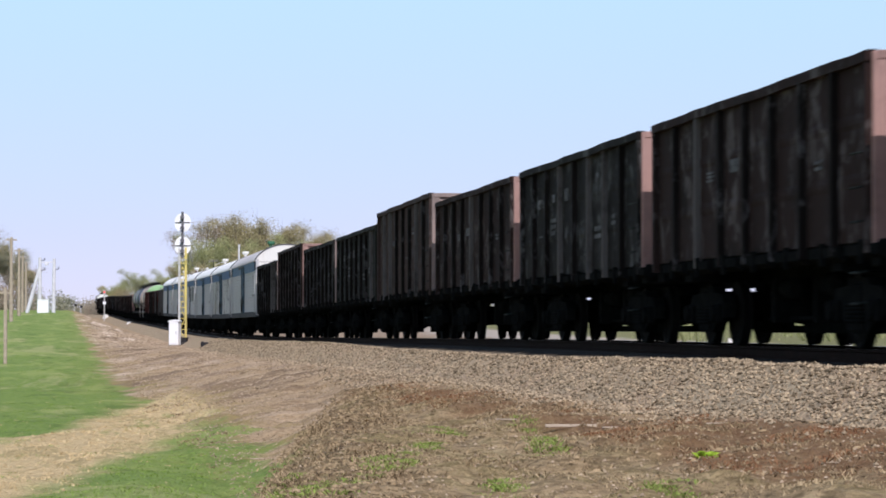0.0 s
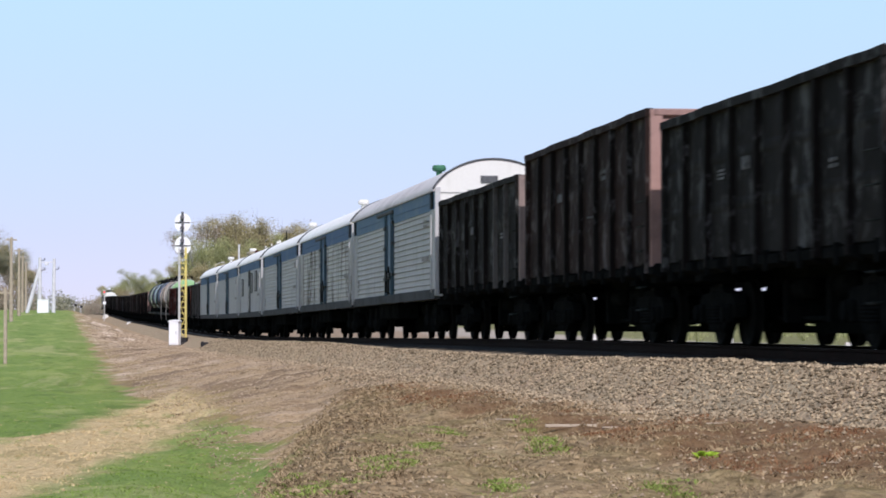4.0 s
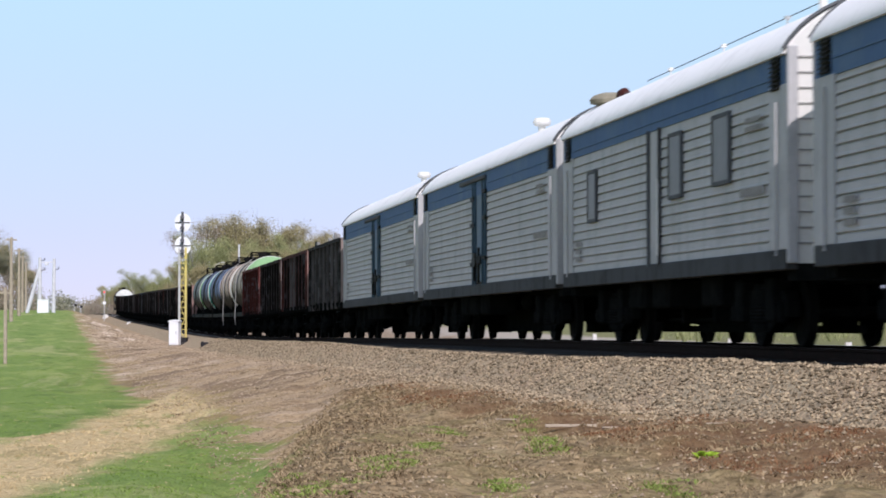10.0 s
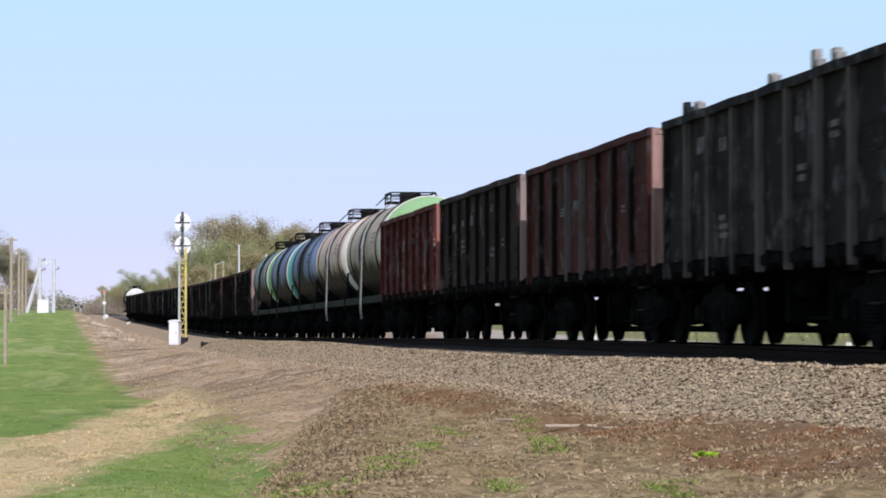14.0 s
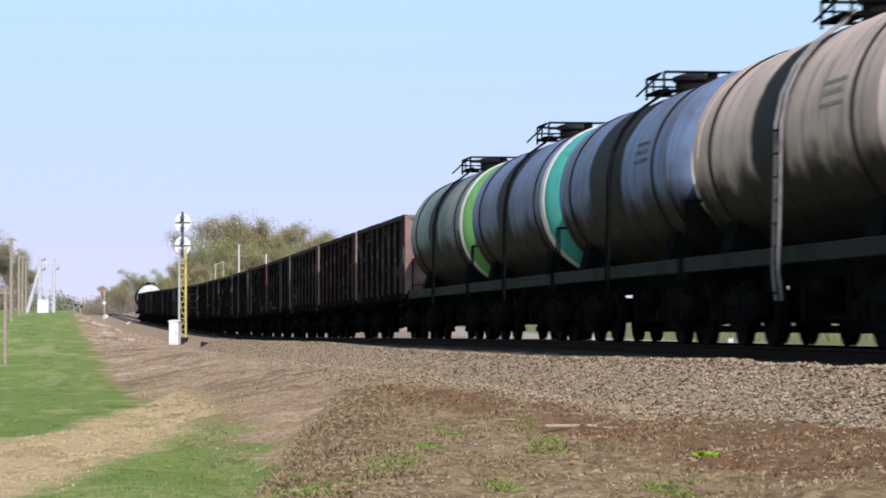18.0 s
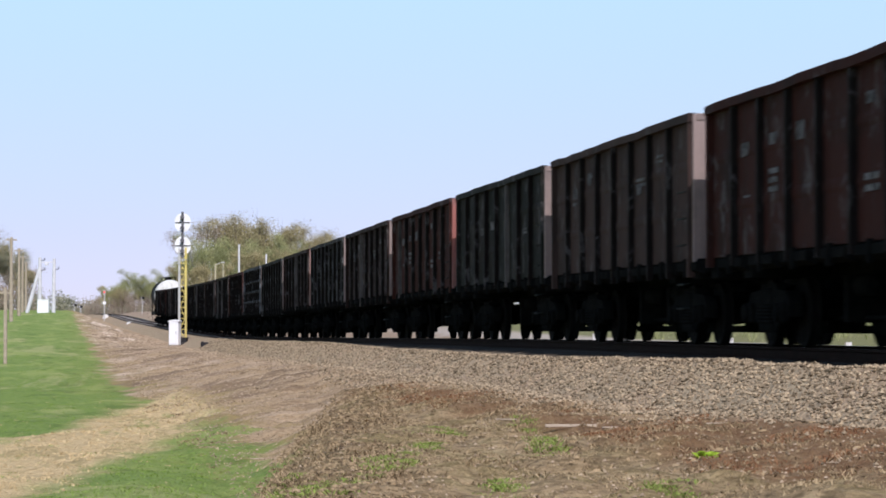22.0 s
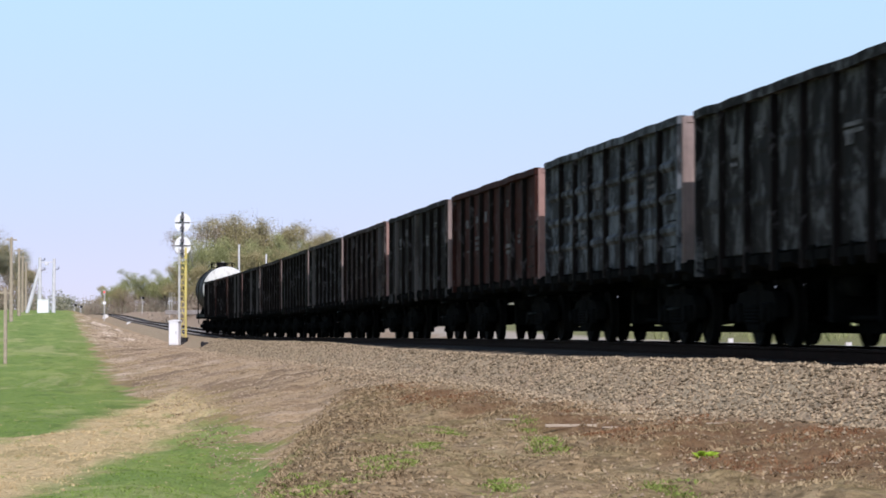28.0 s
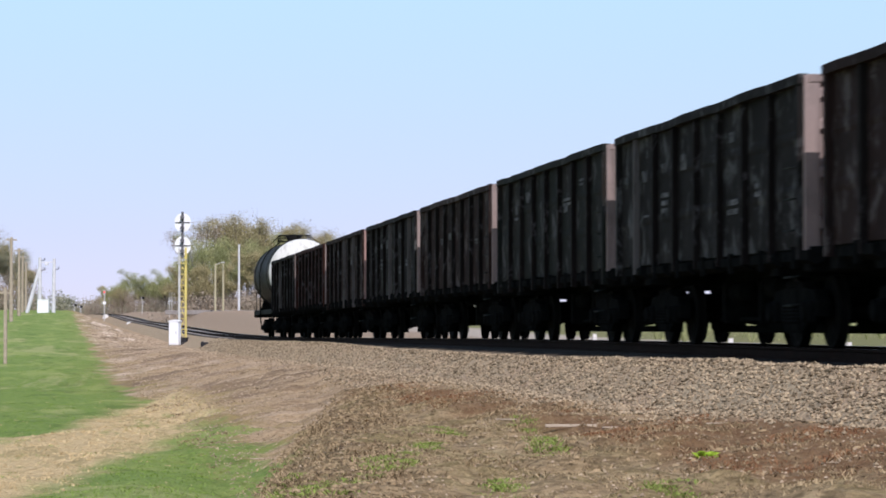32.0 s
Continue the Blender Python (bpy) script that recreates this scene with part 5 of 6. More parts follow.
def pole(x, y, h, mat, label, arms=0, lean=0.0, name="utility_pole", r=0.17):
    w = thing(name, None, None, label, "utility pole")
    part("post", Shape().rod((0, 0, -0.4), (lean, 0, h), r, 10, r * 0.7), mat, w, smooth=40)
    for k in range(arms):
        z = h - 0.3 - 0.55 * k
        a = part("crossarm", Shape().box(-0.62, 0.62, -0.07, 0.07, z - 0.07, z + 0.07), mat, w)
        for x0 in (-0.55, -0.28, 0.28, 0.55):
            part("insulator", Shape().lathe([(z + 0.06, 0.02), (z + 0.1, 0.05), (z + 0.2, 0.045), (z + 0.22, 0.0)], "z", 8, (x0, 0, 0)), PALEPOLE, a)
    return put(w, x, y, 0)


for x, y, top in ((-48.1, 318.0, 9.45), (-55.7, 375.0, 9.7), (-62.6, 425.0, 9.9), (-69.4, 475.0, 10.1)):
    zt = top + EYE - 0.0
    tagged(pole(x, y, zt - stand(x, y).z, WOODPOLE, "weathered wooden telegraph pole with a crossarm", 1, name="telegraph_pole", r=0.24), group="telegraph poles")

aframe = thing("power_pole", None, None, "white concrete power pole with a raking strut", "power pole", "concrete power poles")
part("post", Shape().rod((0, 0, -0.3), (0, 0, 8.2), 0.3, 10, 0.22), PALEPOLE, aframe)
part("strut", Shape().rod((-1.95, 0, -0.3), (-0.05, 0, 6.6), 0.3, 10, 0.24), PALEPOLE, aframe)
for z in (6.2, 7.6):
    part("bracket", Shape().rod((0, 0, z), (0.7, 0, z + 0.25), 0.05, 6).rod((0.7, 0, z + 0.25), (0.7, 0, z + 0.5), 0.07, 8), SIGNALBLACK, aframe)
put(aframe, -59.3, 420.0)
post2 = thing("power_pole", None, None, "white concrete power pole with switch gear", "power pole", "concrete power poles")
part("post", Shape().rod((0, 0, -0.3), (0.1, 0, 8.0), 0.3, 10, 0.22), PALEPOLE, post2)
part("crossarm", Shape().box(-1.7, 0.3, -0.08, 0.08, 7.4, 7.55), PALEPOLE, post2)
part("switch", Shape().box(-1.25, -0.75, -0.15, 0.15, 7.0, 7.4, 0.03), PALEPOLE, post2)
part("bracket", Shape().rod((0, 0, 6.2), (0.75, 0, 6.5), 0.05, 6).rod((0.75, 0, 6.5), (0.75, 0, 6.8), 0.06, 8), SIGNALBLACK, post2)
put(post2, -57.3, 420.0)
hut = thing("transformer_cabinet", None, None, "white transformer cabinet standing between concrete power poles", "transformer cabinet")
part("body", Shape().box(-0.82, 0.82, -0.7, 0.7, -0.1, 1.95, 0.03), CABINET, hut)
part("roof", Shape().box(-0.9, 0.9, -0.78, 0.78, 1.95, 2.05, 0.02), CABINET, hut)
for x in (-0.4, 0.4):
    part("door", Shape().box(x - 0.37, x + 0.37, -0.73, -0.7, 0.15, 1.85), CABINET, hut)
put(hut, -58.2, 416.0)

gate = thing("fence_post", None, None, "slim grey concrete post with a short crosspiece in the grass", "post")
part("post", Shape().box(-0.08, 0.08, -0.08, 0.08, -0.3, 3.75, 0.015), WOODPOLE, gate)
part("crosspiece", Shape().box(-0.35, 0.3, -0.05, 0.05, 3.45, 3.55), WOODPOLE, gate)
put(gate, -21.45, 140.0)

for x, y, h, mat, label, arms in ((-31.1, 390.0, 6.6, YELLOWPOLE, "pale yellow lamp pole by the road", 0), (-30.1, 391.0, 6.6, YELLOWPOLE, "pale yellow pole by the road", 0),
                                  (-27.8, 389.0, 9.2, PALEPOLE, "tall pale concrete pole by the road", 0), (-24.9, 402.0, 8.2, PALEPOLE, "pale concrete pole by the road", 0),
                                  (-4.75, 230.0, 8.0, WOODPOLE, "weathered wooden pole behind the track", 1)):
    p = pole(x, y, h, mat, label, arms)
    p["group"] = "poles by the road"
    if "lamp" in label:
        part("lamp_arm", Shape().rod((0, 0, 6.45), (0.8, 0, 6.75), 0.04, 6).box(0.7, 1.3, -0.12, 0.12, 6.7, 6.85, 0.03), GREYMAST, p)

far_signal = thing("light_signal", None, None, "light signal showing red on a slim mast beside the track", "railway signal")
part("mast", Shape().rod((0, 0, -0.3), (0, 0, 4.6), 0.09, 8), GREYMAST, far_signal)
part("head", Shape().box(-0.22, 0.22, -0.1, 0.15, 4.5, 5.3, 0.05), GREYMAST, far_signal)
part("red_lens", Shape().rod((0, -0.1, 4.95), (0, -0.2, 4.95), 0.17, 14), LAMPRED, far_signal)
part("plate", Shape().box(-0.28, 0.28, -0.12, -0.08, 2.9, 3.35), CABINET, far_signal)
p = beside(440, 3.6)
put(far_signal, p.x, p.y)
for u, y, h in ((-63.2, 600.0, 3.6), (-77.4, 600.0, 1.9), (-76.2, 600.0, 2.0), (-45.6, 480.0, 4.2), (-43.6, 455.0, 5.2)):
    d = thing("crossing_signal", None, None, "dark crossing signal on a slim post", "crossing signal", "crossing signals")
    part("post", Shape().rod((0, 0, -0.3), (0, 0, h), 0.07, 8), GREYMAST, d)
    part("head", Shape().box(-0.45, 0.45, -0.1, 0.1, h - 0.5, h, 0.05), SIGNALBLACK, d)
    part("light", Shape().rod((-0.2, -0.1, h - 0.25), (-0.2, -0.16, h - 0.25), 0.14, 10), WHITESTONE, d)
    put(d, u, y)

kerb = tagged(new("road", Shape().box(-7.0, 6.5, -1.2, 1.2, -0.3, 0.28, 0.03).mesh("road", CONCRETE)), "pale concrete roadway slab beyond the track", "road", "", "structure")
put(kerb, -31.5, 396.0, 4)
for x, y in ((8.8, 62.0), (7.45, 74.0), (5.1, 96.0)):
    k = thing("marker_post", Shape().box(-0.07, 0.07, -0.07, 0.07, -0.1, 0.55, 0.015).prism([(-0.07, -0.07), (0.07, -0.07), (0.07, 0.07), (-0.07, 0.07)], 0.55, 0.58, "z"), WHITESTONE, "small whitewashed marker post beyond the rails", "marker post", "marker posts")
    put(k, x, y)


# ---- trees and growth ----
def leaf_cloud(sh, centre, radius, count, size, rng, flat=0.8):
    g = np.random.default_rng(rng.randrange(1 << 30))
    unit = lambda q: q / np.maximum(np.linalg.norm(q, axis=1, keepdims=True), 1e-6)
    p = np.array(centre) + np.clip(g.normal(0, 0.95, (count, 3)), -1.7, 1.7) * (radius * 0.5) * np.array((1, 1, flat))
    a = unit(g.uniform(-1, 1, (count, 3))) * (size * g.uniform(0.6, 1.3, (count, 1)))
    b = unit(np.cross(a, g.uniform(-1, 1, (count, 3)))) * (size * g.uniform(0.35, 0.7, (count, 1)))
    k = len(sh.v)
    sh.v += [tuple(q) for q in np.stack([p - a, p + b, p + a, p - b], 1).reshape(-1, 3).tolist()]
    sh.f += [(k + 4 * i, k + 4 * i + 1, k + 4 * i + 2, k + 4 * i + 3) for i in range(count)]


def build_tree(h, spread, seed, leaves, density=1.0, bare=0.3, size=0.085):
    rng = random.Random(seed)
    w = new("tree")
    wood, crown = Shape(), Shape()
    lean = Vector((rng.uniform(-0.05, 0.05) * h, rng.uniform(-0.05, 0.05) * h, 0))
    fork = h * rng.uniform(0.22, 0.32)
    tip = Vector((0, 0, fork)) + lean * 0.3
    wood.rod((0, 0, -0.4), tip, 0.020 * h, 8, 0.013 * h)
    tips = []
    for k in range(rng.randint(6, 9)):
        a = k * 2.4 + rng.uniform(-0.4, 0.4)
        up = rng.uniform(0.45, 1.0)
        end = tip + Vector((math.cos(a) * spread * (1.15 - 0.6 * up), math.sin(a) * spread * (1.15 - 0.6 * up), (h * 0.72) * up * rng.uniform(0.8, 1.0)))
        mid = tip.lerp(end, 0.5) + Vector((math.cos(a), math.sin(a), 0)) * 0.12 * spread
        wood.rod(tip, mid, 0.009 * h, 6, 0.006 * h).rod(mid, end, 0.006 * h, 5, 0.002 * h)
        for _ in range(6):
            q = mid.lerp(end, rng.random())
            e = q + Vector((rng.uniform(-1, 1), rng.uniform(-1, 1), rng.uniform(-0.1, 1.0))) * spread * 0.42
            wood.rod(q, e, 0.0026 * h, 4, 0.0008 * h)
            tips.append(e)
            for _ in range(3):
                e2 = e + Vector((rng.uniform(-1, 1), rng.uniform(-1, 1), rng.uniform(-0.1, 1.0))) * spread * 0.22
                wood.rod(q.lerp(e, 0.6), e2, 0.0012 * h, 3, 0.0005 * h)
        tips += [mid, end]
    for e in tips:
        if rng.random() > bare:
            leaf_cloud(crown, e, spread * rng.uniform(0.22, 0.42), int(190 * density * rng.uniform(0.5, 1.4)), size, rng)
    part("trunk", wood, BARK, w)
    part("crown", crown, leaves, w)
    return w


LEAF_OLIVE = island_mix("olive_spring_leaves", (0.23, 0.205, 0.105), (0.42, 0.36, 0.19))
LEAF_GREEN = island_mix("young_green_leaves", (0.22, 0.24, 0.10), (0.39, 0.40, 0.19))
LEAF_BROWN = island_mix("budding_brown_twigs", (0.24, 0.195, 0.145), (0.40, 0.33, 0.25))
LEAF_DARK = island_mix("dark_distant_foliage", (0.22, 0.225, 0.16), (0.34, 0.33, 0.23))
PROTOS = [build_tree(13.5, 4.2, 1, LEAF_OLIVE, 1.6, 0.1), build_tree(14.5, 3.8, 2, LEAF_BROWN, 1.1, 0.15, 0.075), build_tree(10.5, 4.0, 3, LEAF_GREEN, 1.7, 0.08), build_tree(8.0, 3.2, 4, LEAF_OLIVE, 1.6, 0.08), build_tree(14.0, 4.0, 5, LEAF_DARK, 1.8, 0.05)]
LABELS = ["broad tree with olive spring leaves", "tall half-bare tree with brown buds", "bushy tree in young green leaf", "low bushy tree with olive spring leaves", "dense dark tree at the wood edge"]
used = set()


def tree(kind, x, y, scale=1.0, turn=0.0, group="trees behind the road"):
    w = PROTOS[kind] if kind not in used else copy_thing(PROTOS[kind], Matrix())
    used.add(kind)
    tagged(w, LABELS[kind] + ", beyond the railway line", "tree", group)
    p = stand(x, y, 0.1)
    w.matrix_basis = pose(p.x, p.y, p.z, 0, 0, turn) @ Matrix.Scale(scale, 4)
    return w


rt = random.Random(11)
for kind, x, y, sc in ((1, -36.2, 425, 0.98), (0, -33.0, 430, 1.0), (1, -31.5, 440, 1.05), (2, -34.6, 412, 0.9), (0, -29.3, 426, 1.02), (3, -36.4, 408, 0.8), (1, -27.2, 436, 0.96), (0, -25.6, 428, 0.92),
                       (2, -30.2, 410, 0.85), (0, -22.8, 432, 0.95), (1, -21.4, 428, 0.86), (3, -27.0, 408, 1.0), (3, -32.6, 404, 0.75), (0, -18.6, 436, 0.88), (2, -24.0, 412, 0.9), (3, -20.4, 410, 1.0)):
    tree(kind, x, y, sc * 1.13, rt.uniform(0, 360))
for i in range(17):
    x = -89 + i * 2.0
    tree((3, 2, 3, 0, 2)[i % 5], x, 742 + rt.uniform(-12, 25), rt.uniform(0.75, 1.05) * (1.0 if i % 5 != 3 else 0.72), rt.uniform(0, 360), "trees at the far bend")
for i in range(14):
    x = -99 + i * 1.75
    tree((0, 4, 1, 0, 4)[i % 5], x, 530 + rt.uniform(-18, 25), rt.uniform(0.9, 1.05) * (1.3 if i < 9 else 1.2 - 0.11 * (i - 8)), rt.uniform(0, 360), "trees of the wood edge")


def undergrowth():
    rng = random.Random(33)
    sh = Shape()
    for x0, x1, y, h, count in ((-39, -15, 402, 2.6, 46), (-39, -15, 432, 5.0, 40), (-92, -50, 736, 6.0, 110), (-102, -75, 520, 9.0, 120)):
        for _ in range(count):
            x, yy = rng.uniform(x0, x1), y + rng.uniform(-4, 6)
            z = stand(x, yy).z
            top = h * rng.uniform(0.5, 1.0)
            for _ in range(3):
                leaf_cloud(sh, (x + rng.uniform(-1, 1), yy, z + top * rng.uniform(0.05, 0.75)), 2.2, 44, 0.17, rng)
            for _ in range(5):
                sh.rod((x, yy, z - 0.1), (x + rng.uniform(-1, 1), yy + rng.uniform(-1, 1), z + top), 0.03, 3, 0.008)
    return tagged(new("undergrowth", sh.mesh("undergrowth", LEAF_BROWN)), "tangled brown and olive undergrowth below the trees", "undergrowth", "", "stuff")


undergrowth()


def far_wood():
    rng = random.Random(21)
    sh = Shape()
    for i in range(200):
        x = -230 + i * 2.1 + rng.uniform(-1, 1)
        y = 1220 + rng.uniform(-40, 40)
        u = 784 + 5054 * x / y
        h = 10.5 * (1 - 0.55 * step(u, 110, 185)) * rng.uniform(0.8, 1.1)
        z = ground_height(*spot(x, y))
        sh.rod((x, y, z - 0.5), (x, y, z + h * 0.6), 0.25, 5, 0.08)
        for k in range(6):
            leaf_cloud(sh, (x + rng.uniform(-1.6, 1.6), y, z + h * (0.02 + 0.15 * k)), 3.4, 90, 0.45, rng)
    return tagged(new("far_wood", sh.mesh("far_wood", LEAF_DARK)), "dark strip of distant woodland on the skyline", "woodland", "", "stuff")


far_wood()


def tufts(name, material, count, area, height, blades, label, seed, keep=None, wide=0.012, loose=0.06):
    """Upright tapering blades in loose tufts."""
    rng = random.Random(seed)
    v, f = [], []
    s0, s1, n0, n1 = area
    made = 0
    tries = 0
    while made < count and tries < count * 12:
        tries += 1
        s, n = rng.uniform(s0, s1), rng.uniform(n0, n1)
        if keep and rng.random() > keep(s, n):
            continue
        made += 1
        o, l = rail(s), left_of(s)
        p = o + l * n
        z = max(ground_height(s, n), bed_height(s, n) if n < 4.1 else -9)
        for _ in range(blades):
            a, h = rng.uniform(0, 6.283), height * rng.uniform(0.4, 1.3)
            bx, by = p.x + rng.gauss(0, loose), p.y + rng.gauss(0, loose)
            d = h * rng.uniform(1.3, 3.2)
            lx, ly = math.cos(a) * d, math.sin(a) * d
            w = wide * rng.uniform(0.7, 1.5)
            k = len(v)
            v += [(bx - w, by, z - 0.02), (bx + w, by, z - 0.02), (bx + lx * 0.4 + w * 0.8, by + ly * 0.4, z + h * 0.35), (bx + lx * 0.4 - w * 0.8, by + ly * 0.4, z + h * 0.35), (bx + lx, by + ly, z + h * rng.uniform(0.1, 0.5))]
            f += [(k, k + 1, k + 2, k + 3), (k + 3, k + 2, k + 4)]
    me = bpy.data.meshes.new(name)
    me.from_pydata(v, [], f)
    me.materials.append(material)
    return tagged(new(name, me), label, "grass", "", "stuff")


DEADGRASS = island_mix("dead_grass_blades", (0.14, 0.102, 0.052), (0.44, 0.345, 0.20))
DRYCLUMP = island_mix("dry_brown_weeds", (0.09, 0.062, 0.035), (0.40, 0.295, 0.168))
REDLITTER = island_mix("rust_red_stalks", (0.15, 0.07, 0.035), (0.28, 0.15, 0.075))
GREENGRASS = island_mix("spring_grass_blades", (0.12, 0.20, 0.03), (0.23, 0.33, 0.065))
STRAW = island_mix("straw_blades", (0.42, 0.31, 0.15), (0.64, 0.50, 0.28))
wave = lambda s, n, k, z: noise.noise((s * k, n * k, z))
brow = lambda s, n: n + 0.14 * s - 0.035 * min(s, 0.0)
PATCHES = ((0.04, 33.4, 0.17), (-0.14, 29.6, 0.17), (-0.5, 26.6, 0.2), (-0.95, 23.0, 0.36), (1.05, 27.7, 0.13), (0.45, 22.3, 0.14), (1.72, 21.2, 0.13), (0.98, 33.5, 0.1))


def green_patch(s, n):
    p = beside(s, n)
    return max(math.exp(-((p.x - x) / r) ** 2 - ((p.y - y) / (5.0 * r)) ** 2) for x, y, r in PATCHES)


tufts("dead_grass", DEADGRASS, 9000, (-24, 16, 3.6, 9.0), 0.03, 4, "short dead grass and weeds on the near bank", 1, lambda s, n: (0.1 + step(wave(s, n, 0.6, 8.2), -0.1, 0.4)) if brow(s, n) < 7.4 else 0.02, 0.0035)
tufts("weed_clumps", DRYCLUMP, 2300, (-24, 16, 3.6, 8.8), 0.045, 16, "tangled clumps of dry brown weeds on the near bank", 11, lambda s, n: (0.12 + step(wave(s, n, 0.5, 4.2), -0.15, 0.35)) * (1.0 if 5.9 < brow(s, n) < 7.5 else 0.2) if brow(s, n) < 7.6 else 0.015, 0.0045, 0.09)
tufts("bank_clumps", DRYCLUMP, 260, (6, 90, 4.0, 8.8), 0.05, 14, "dark dry weed clumps scattered on the bank", 12, lambda s, n: step(wave(s, n, 0.35, 5.5), 0.15, 0.5), 0.006, 0.12)
tufts("red_stalks", REDLITTER, 4500, (-22, 14, 3.4, 5.2), 0.03, 4, "rust-red dead stalks along the foot of the ballast", 2, lambda s, n: step(wave(s, n, 0.45, 2.2), 0.0, 0.4), 0.0035)
SPRIGS = island_mix("young_grass_sprigs", (0.11, 0.165, 0.03), (0.27, 0.34, 0.08))
tufts("green_tufts", SPRIGS, 1200, (-24, 8, 3.6, 9.5), 0.045, 26, "green tufts of young grass on the near bank", 3, green_patch, 0.0032, 0.06)
tufts("meadow_grass", GREENGRASS, 20000, (-14, 120, 7.9, 19), 0.034, 4, "short green spring grass at the foot of the bank", 4, lambda s, n: 0.03 if 80 < s + 8 * n < 107 and s < 50 else (1.0 / (1 + max(s, 0) / 25)) * step(wave(s, n, 0.35, 6.2), -0.6, 0.2) * (step(n, 8.3, 9.1) if s < 40 else step(n, 9.2, 10.0)) * step(brow(s, n), 7.4, 7.9), 0.0038)
tufts("straw_grass", STRAW, 3500, (-12, 45, 7.6, 15), 0.04, 3, "flattened straw-coloured dry grass in a belt", 5, lambda s, n: step(s + 8 * n + 9 * wave(s, n, 0.3, 1.1), 78, 86) * (1 - step(s + 8 * n + 9 * wave(s, n, 0.3, 1.1), 101, 110)) + 0.02, 0.006)
tufts("bank_weeds", DEADGRASS, 900, (8, 110, 4.2, 9.0), 0.045, 4, "sparse dry weeds on the gravelly bank", 6, lambda s, n: step(wave(s, n, 0.3, 2.2), 0.25, 0.5), 0.005)


CLODS = island_mix("earth_clods", (0.17, 0.12, 0.075), (0.46, 0.36, 0.25))


def scatter_clods():
    rng = random.Random(9)
    sh = Shape()
    for i in range(52000):
        s, n = -22 + 250 * rng.random() ** 1.7, rng.uniform(3.4, 8.6)
        if brow(s, n) < 7.3 and s < 16 and rng.random() < 0.75:
            continue
        p = on_ground(s, n)
        r = rng.uniform(0.01, 0.024) * (1 + max(s, 0) / 80)
        q = [(rng.uniform(0.6, 1.2) * r * x, rng.uniform(0.6, 1.2) * r * y, rng.uniform(0.5, 1.0) * r * z) for x, y, z in ((1, 0, 0), (0, 1, 0), (-1, 0, 0), (0, -1, 0), (0, 0, 1))]
        sh.add([(p.x + a, p.y + b, p.z + c) for a, b, c in q], [(0, 1, 4), (1, 2, 4), (2, 3, 4), (3, 0, 4)])
    me = bpy.data.meshes.new("clods")
    me.from_pydata(sh.v, [], sh.f)
    me.materials.append(CLODS)
    return tagged(new("clods", me), "small stones and clods of earth on the bank", "stones", "", "stuff")


scatter_clods()
SODS = island_mix("dead_sods", (0.085, 0.06, 0.034), (0.37, 0.275, 0.158))


def scatter_sods():
    """Lumps of matted dead growth over the near bench, thickest along its brow."""
    rng = random.Random(19)
    v, f = [], []
    for _ in range(42000):
        s = -24 + 42 * rng.random() ** 1.2
        n = rng.uniform(3.3, 9.0)
        b = brow(s, n)
        foot = 3.3 + 0.85 * step(s, -13, -8) + 1.0 * step(s, 8, 17)
        if n < foot or b > 7.75 or rng.random() > 0.03 + 0.7 * step(b, 5.6, 6.6) + 0.2 * step(wave(s, n, 0.9, 3.7), 0.1, 0.5):
            continue
        p = on_ground(s, n)
        size = rng.uniform(0.012, 0.036) * (1.0 if s < 0 else 1.4)
        turn, k = rng.uniform(0, 6.28), len(v)
        wide, deep, tall = size * rng.uniform(0.8, 1.6), size * rng.uniform(0.5, 1.0), size * rng.uniform(0.35, 0.8)
        for ring, up in ((1.0, -0.2), (0.72, 0.62)):
            for j in range(6):
                a = j * math.pi / 3 + rng.uniform(-0.35, 0.35)
                x, y = wide * ring * math.cos(a) * rng.uniform(0.75, 1.2), deep * ring * math.sin(a) * rng.uniform(0.75, 1.2)
                v.append((p.x + x * math.cos(turn) - y * math.sin(turn), p.y + x * math.sin(turn) + y * math.cos(turn), p.z + tall * up * rng.uniform(0.7, 1.2)))
        v.append((p.x, p.y, p.z + tall))
        f += [(k + j, k + (j + 1) % 6, k + 6 + (j + 1) % 6, k + 6 + j) for j in range(6)] + [(k + 6 + j, k + 6 + (j + 1) % 6, k + 12) for j in range(6)]
    me = bpy.data.meshes.new("sods")
    me.from_pydata(v, [], f)
    me.materials.append(SODS)
    return tagged(new("sods", me), "matted lumps of dead grass and earth on the near bank", "sods", "", "stuff")


scatter_sods()
plant = Shape()
rp = random.Random(4)
for k in range(60):
    a, r = rp.uniform(0, 6.28), rp.uniform(0.02, 0.2)
    h = rp.uniform(0.04, 0.13)
    x, y = math.cos(a) * r, math.sin(a) * r
    plant.add([(x * 0.4, y * 0.4, 0.0), (x + 0.035, y - 0.02, h), (x * 1.35, y * 1.35, h * 1.05), (x - 0.035, y + 0.02, h)], [(0, 1, 2, 3)])
weed = thing("weed", plant, island_mix("bright_weed_leaves", (0.26, 0.42, 0.03), (0.40, 0.55, 0.06)), "low bright yellow-green leafy weed on the bank", "plant")
weed.matrix_basis = Matrix.Translation(stand(2.33, 25.4, 0.0)) @ Matrix.Scale(0.55, 4)
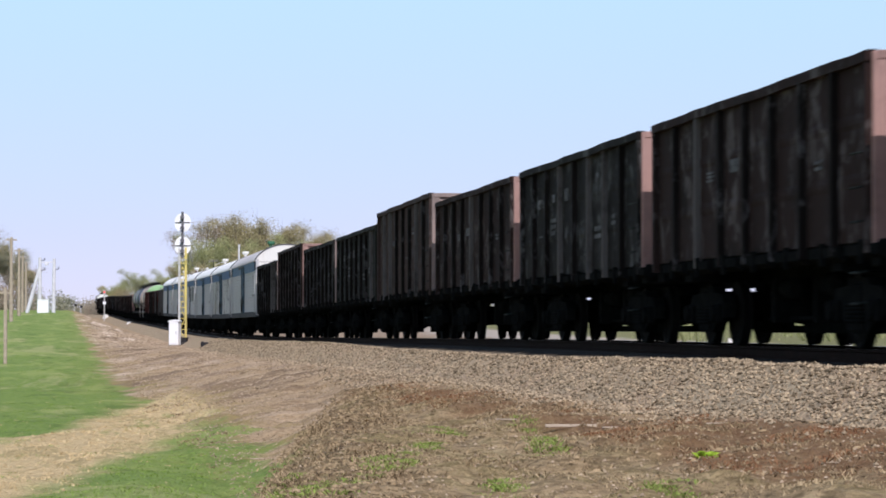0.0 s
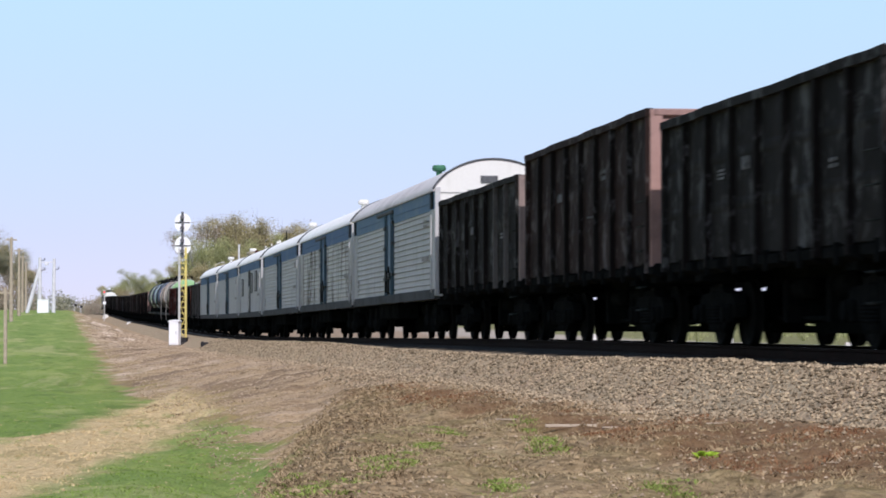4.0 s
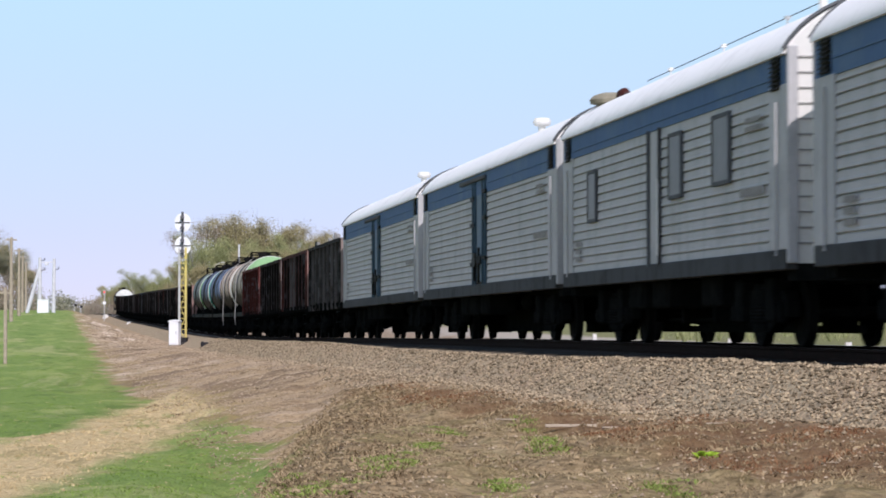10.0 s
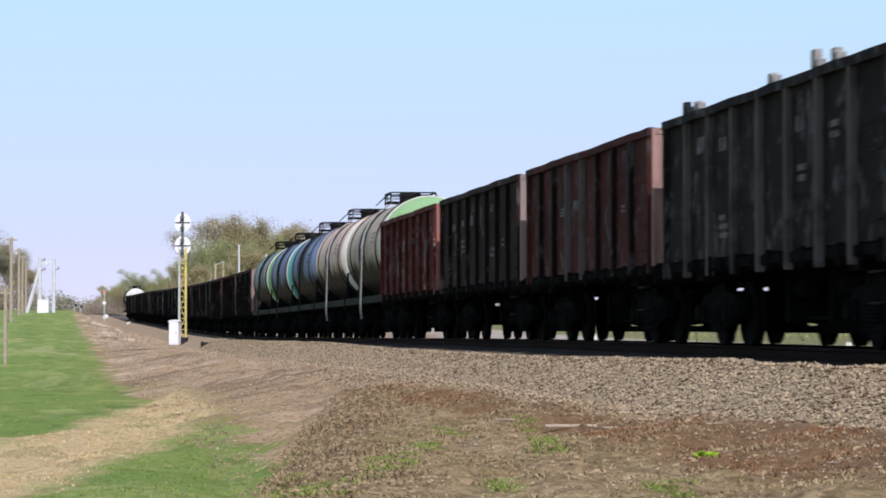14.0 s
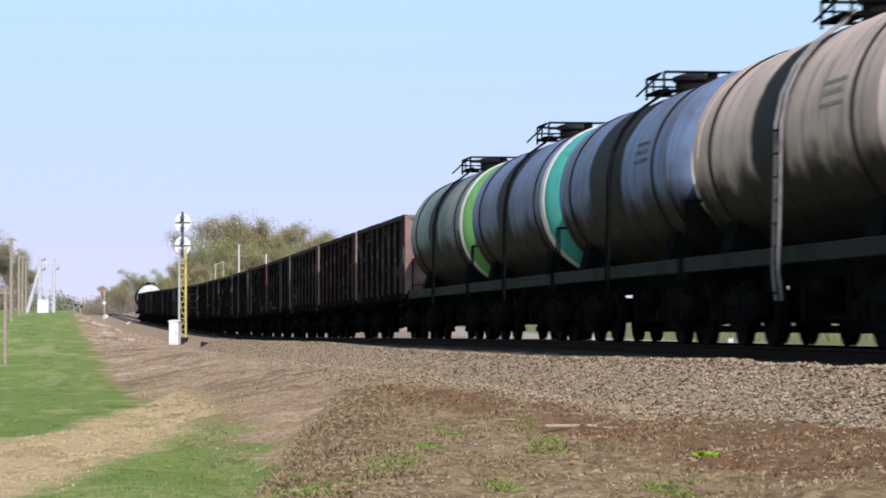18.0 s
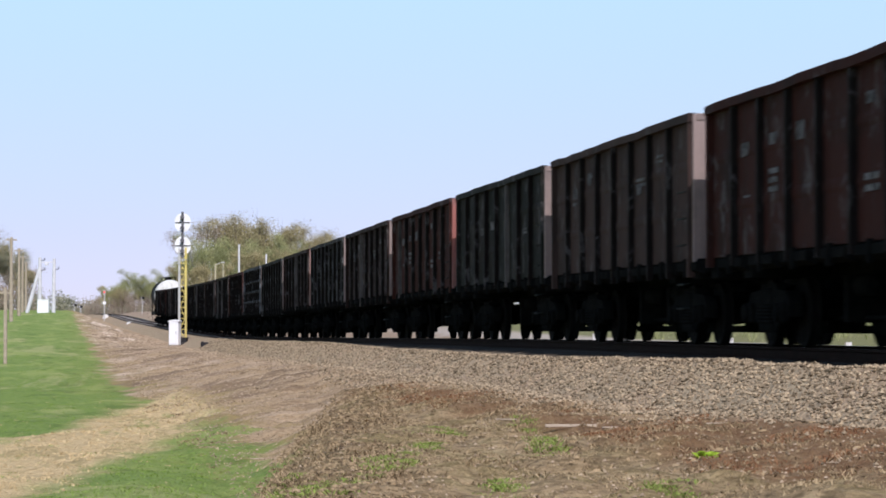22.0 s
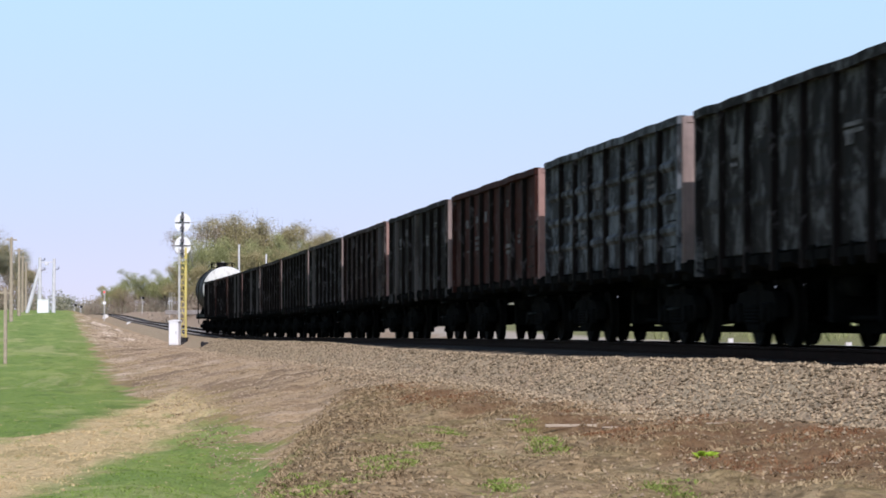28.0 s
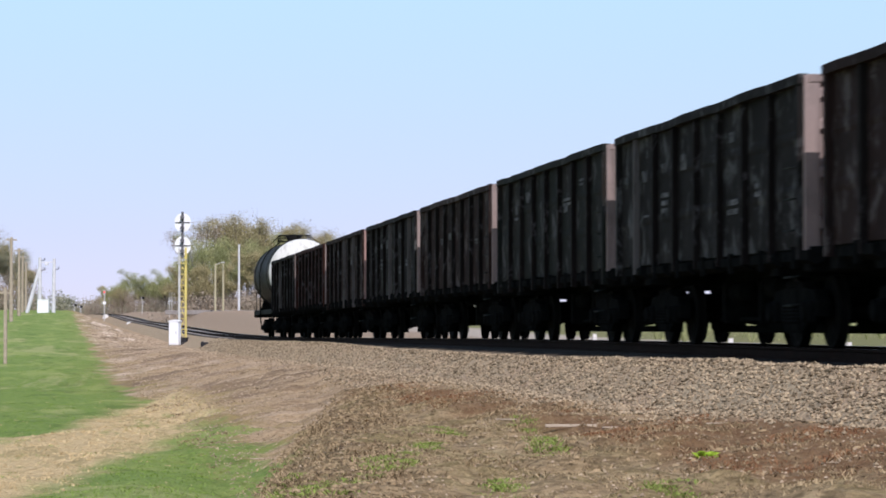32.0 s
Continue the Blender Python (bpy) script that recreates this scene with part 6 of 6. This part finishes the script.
plank = thing("plank", Shape().box(-0.3, 0.3, -0.04, 0.04, 0.0, 0.03, 0.004), mottled("bleached_wood", (0.5, 0.42, 0.32), (0.38, 0.31, 0.24), 3), "bleached broken plank lying on the bank", "plank")
put(plank, 1.49, 33.3, 3, 0.0)
tagged(plank, group="bleached planks")
for x, y, a, k in ((1.98, 33.0, 20, 0.5), (0.75, 34.0, -30, 0.45), (2.9, 30.2, 8, 0.4), (-2.9, 45.0, 40, 0.5), (0.2, 39.0, 12, 0.35)):
    bit = copy_thing(plank, Matrix())
    bit.matrix_basis = Matrix.Translation(stand(x, y, 0.0)) @ pose(0, 0, 0, 0, 0, a) @ Matrix.Scale(k, 4)
bushes = Shape()
rb = random.Random(8)
for i in range(60):
    x, y = rb.uniform(9, 34), rb.uniform(105, 160)
    z = stand(x, y).z
    leaf_cloud(bushes, (x, y, z + 0.7), 1.5, 150, 0.05, rb)
    for _ in range(8):
        bushes.rod((x, y, z), (x + rb.uniform(-0.8, 0.8), y + rb.uniform(-0.8, 0.8), z + rb.uniform(0.8, 1.8)), 0.02, 3, 0.006)
tagged(new("scrub", bushes.mesh("scrub", LEAF_GREEN)), "olive scrub in the field beyond the train", "scrub", "", "stuff")


# ---- what moves ----
def wagon_pose(middle, t):
    s = middle - travelled(t)
    a, b = rail(s + 4.3), rail(s - 4.3)
    d = (b - a).normalized()
    o = (a + b) / 2
    return pose(o.x, o.y, o.z, 0, -math.degrees(math.asin(d.z)), math.degrees(math.atan2(d.y, d.x)))


def motions():
    for w, middle in TRAIN:
        walk(w, [(t, wagon_pose(middle, t)) for t in range(0, 33)])
    # wheels roll with the train; wheelsets with the same seat in their bogie share one set of keys
    kept = {}
    for w, x in WHEELS:
        key = round(x, 3)
        if key not in kept:
            turns = [(k / FPS, travelled(k / FPS) / 0.478) for k in range(0, 32 * FPS + 1)]
            walk(w, [(t, pose(x, 0, 0.478, 0, math.degrees(a) % 360.0, 0)) for t, a in turns])
            kept[key] = w.animation_data
        elif w.animation_data is None:
            w.rotation_mode = "QUATERNION"
            keys = w.animation_data_create()
            keys.action = kept[key].action
            keys.action_slot = kept[key].action_slot


motions()
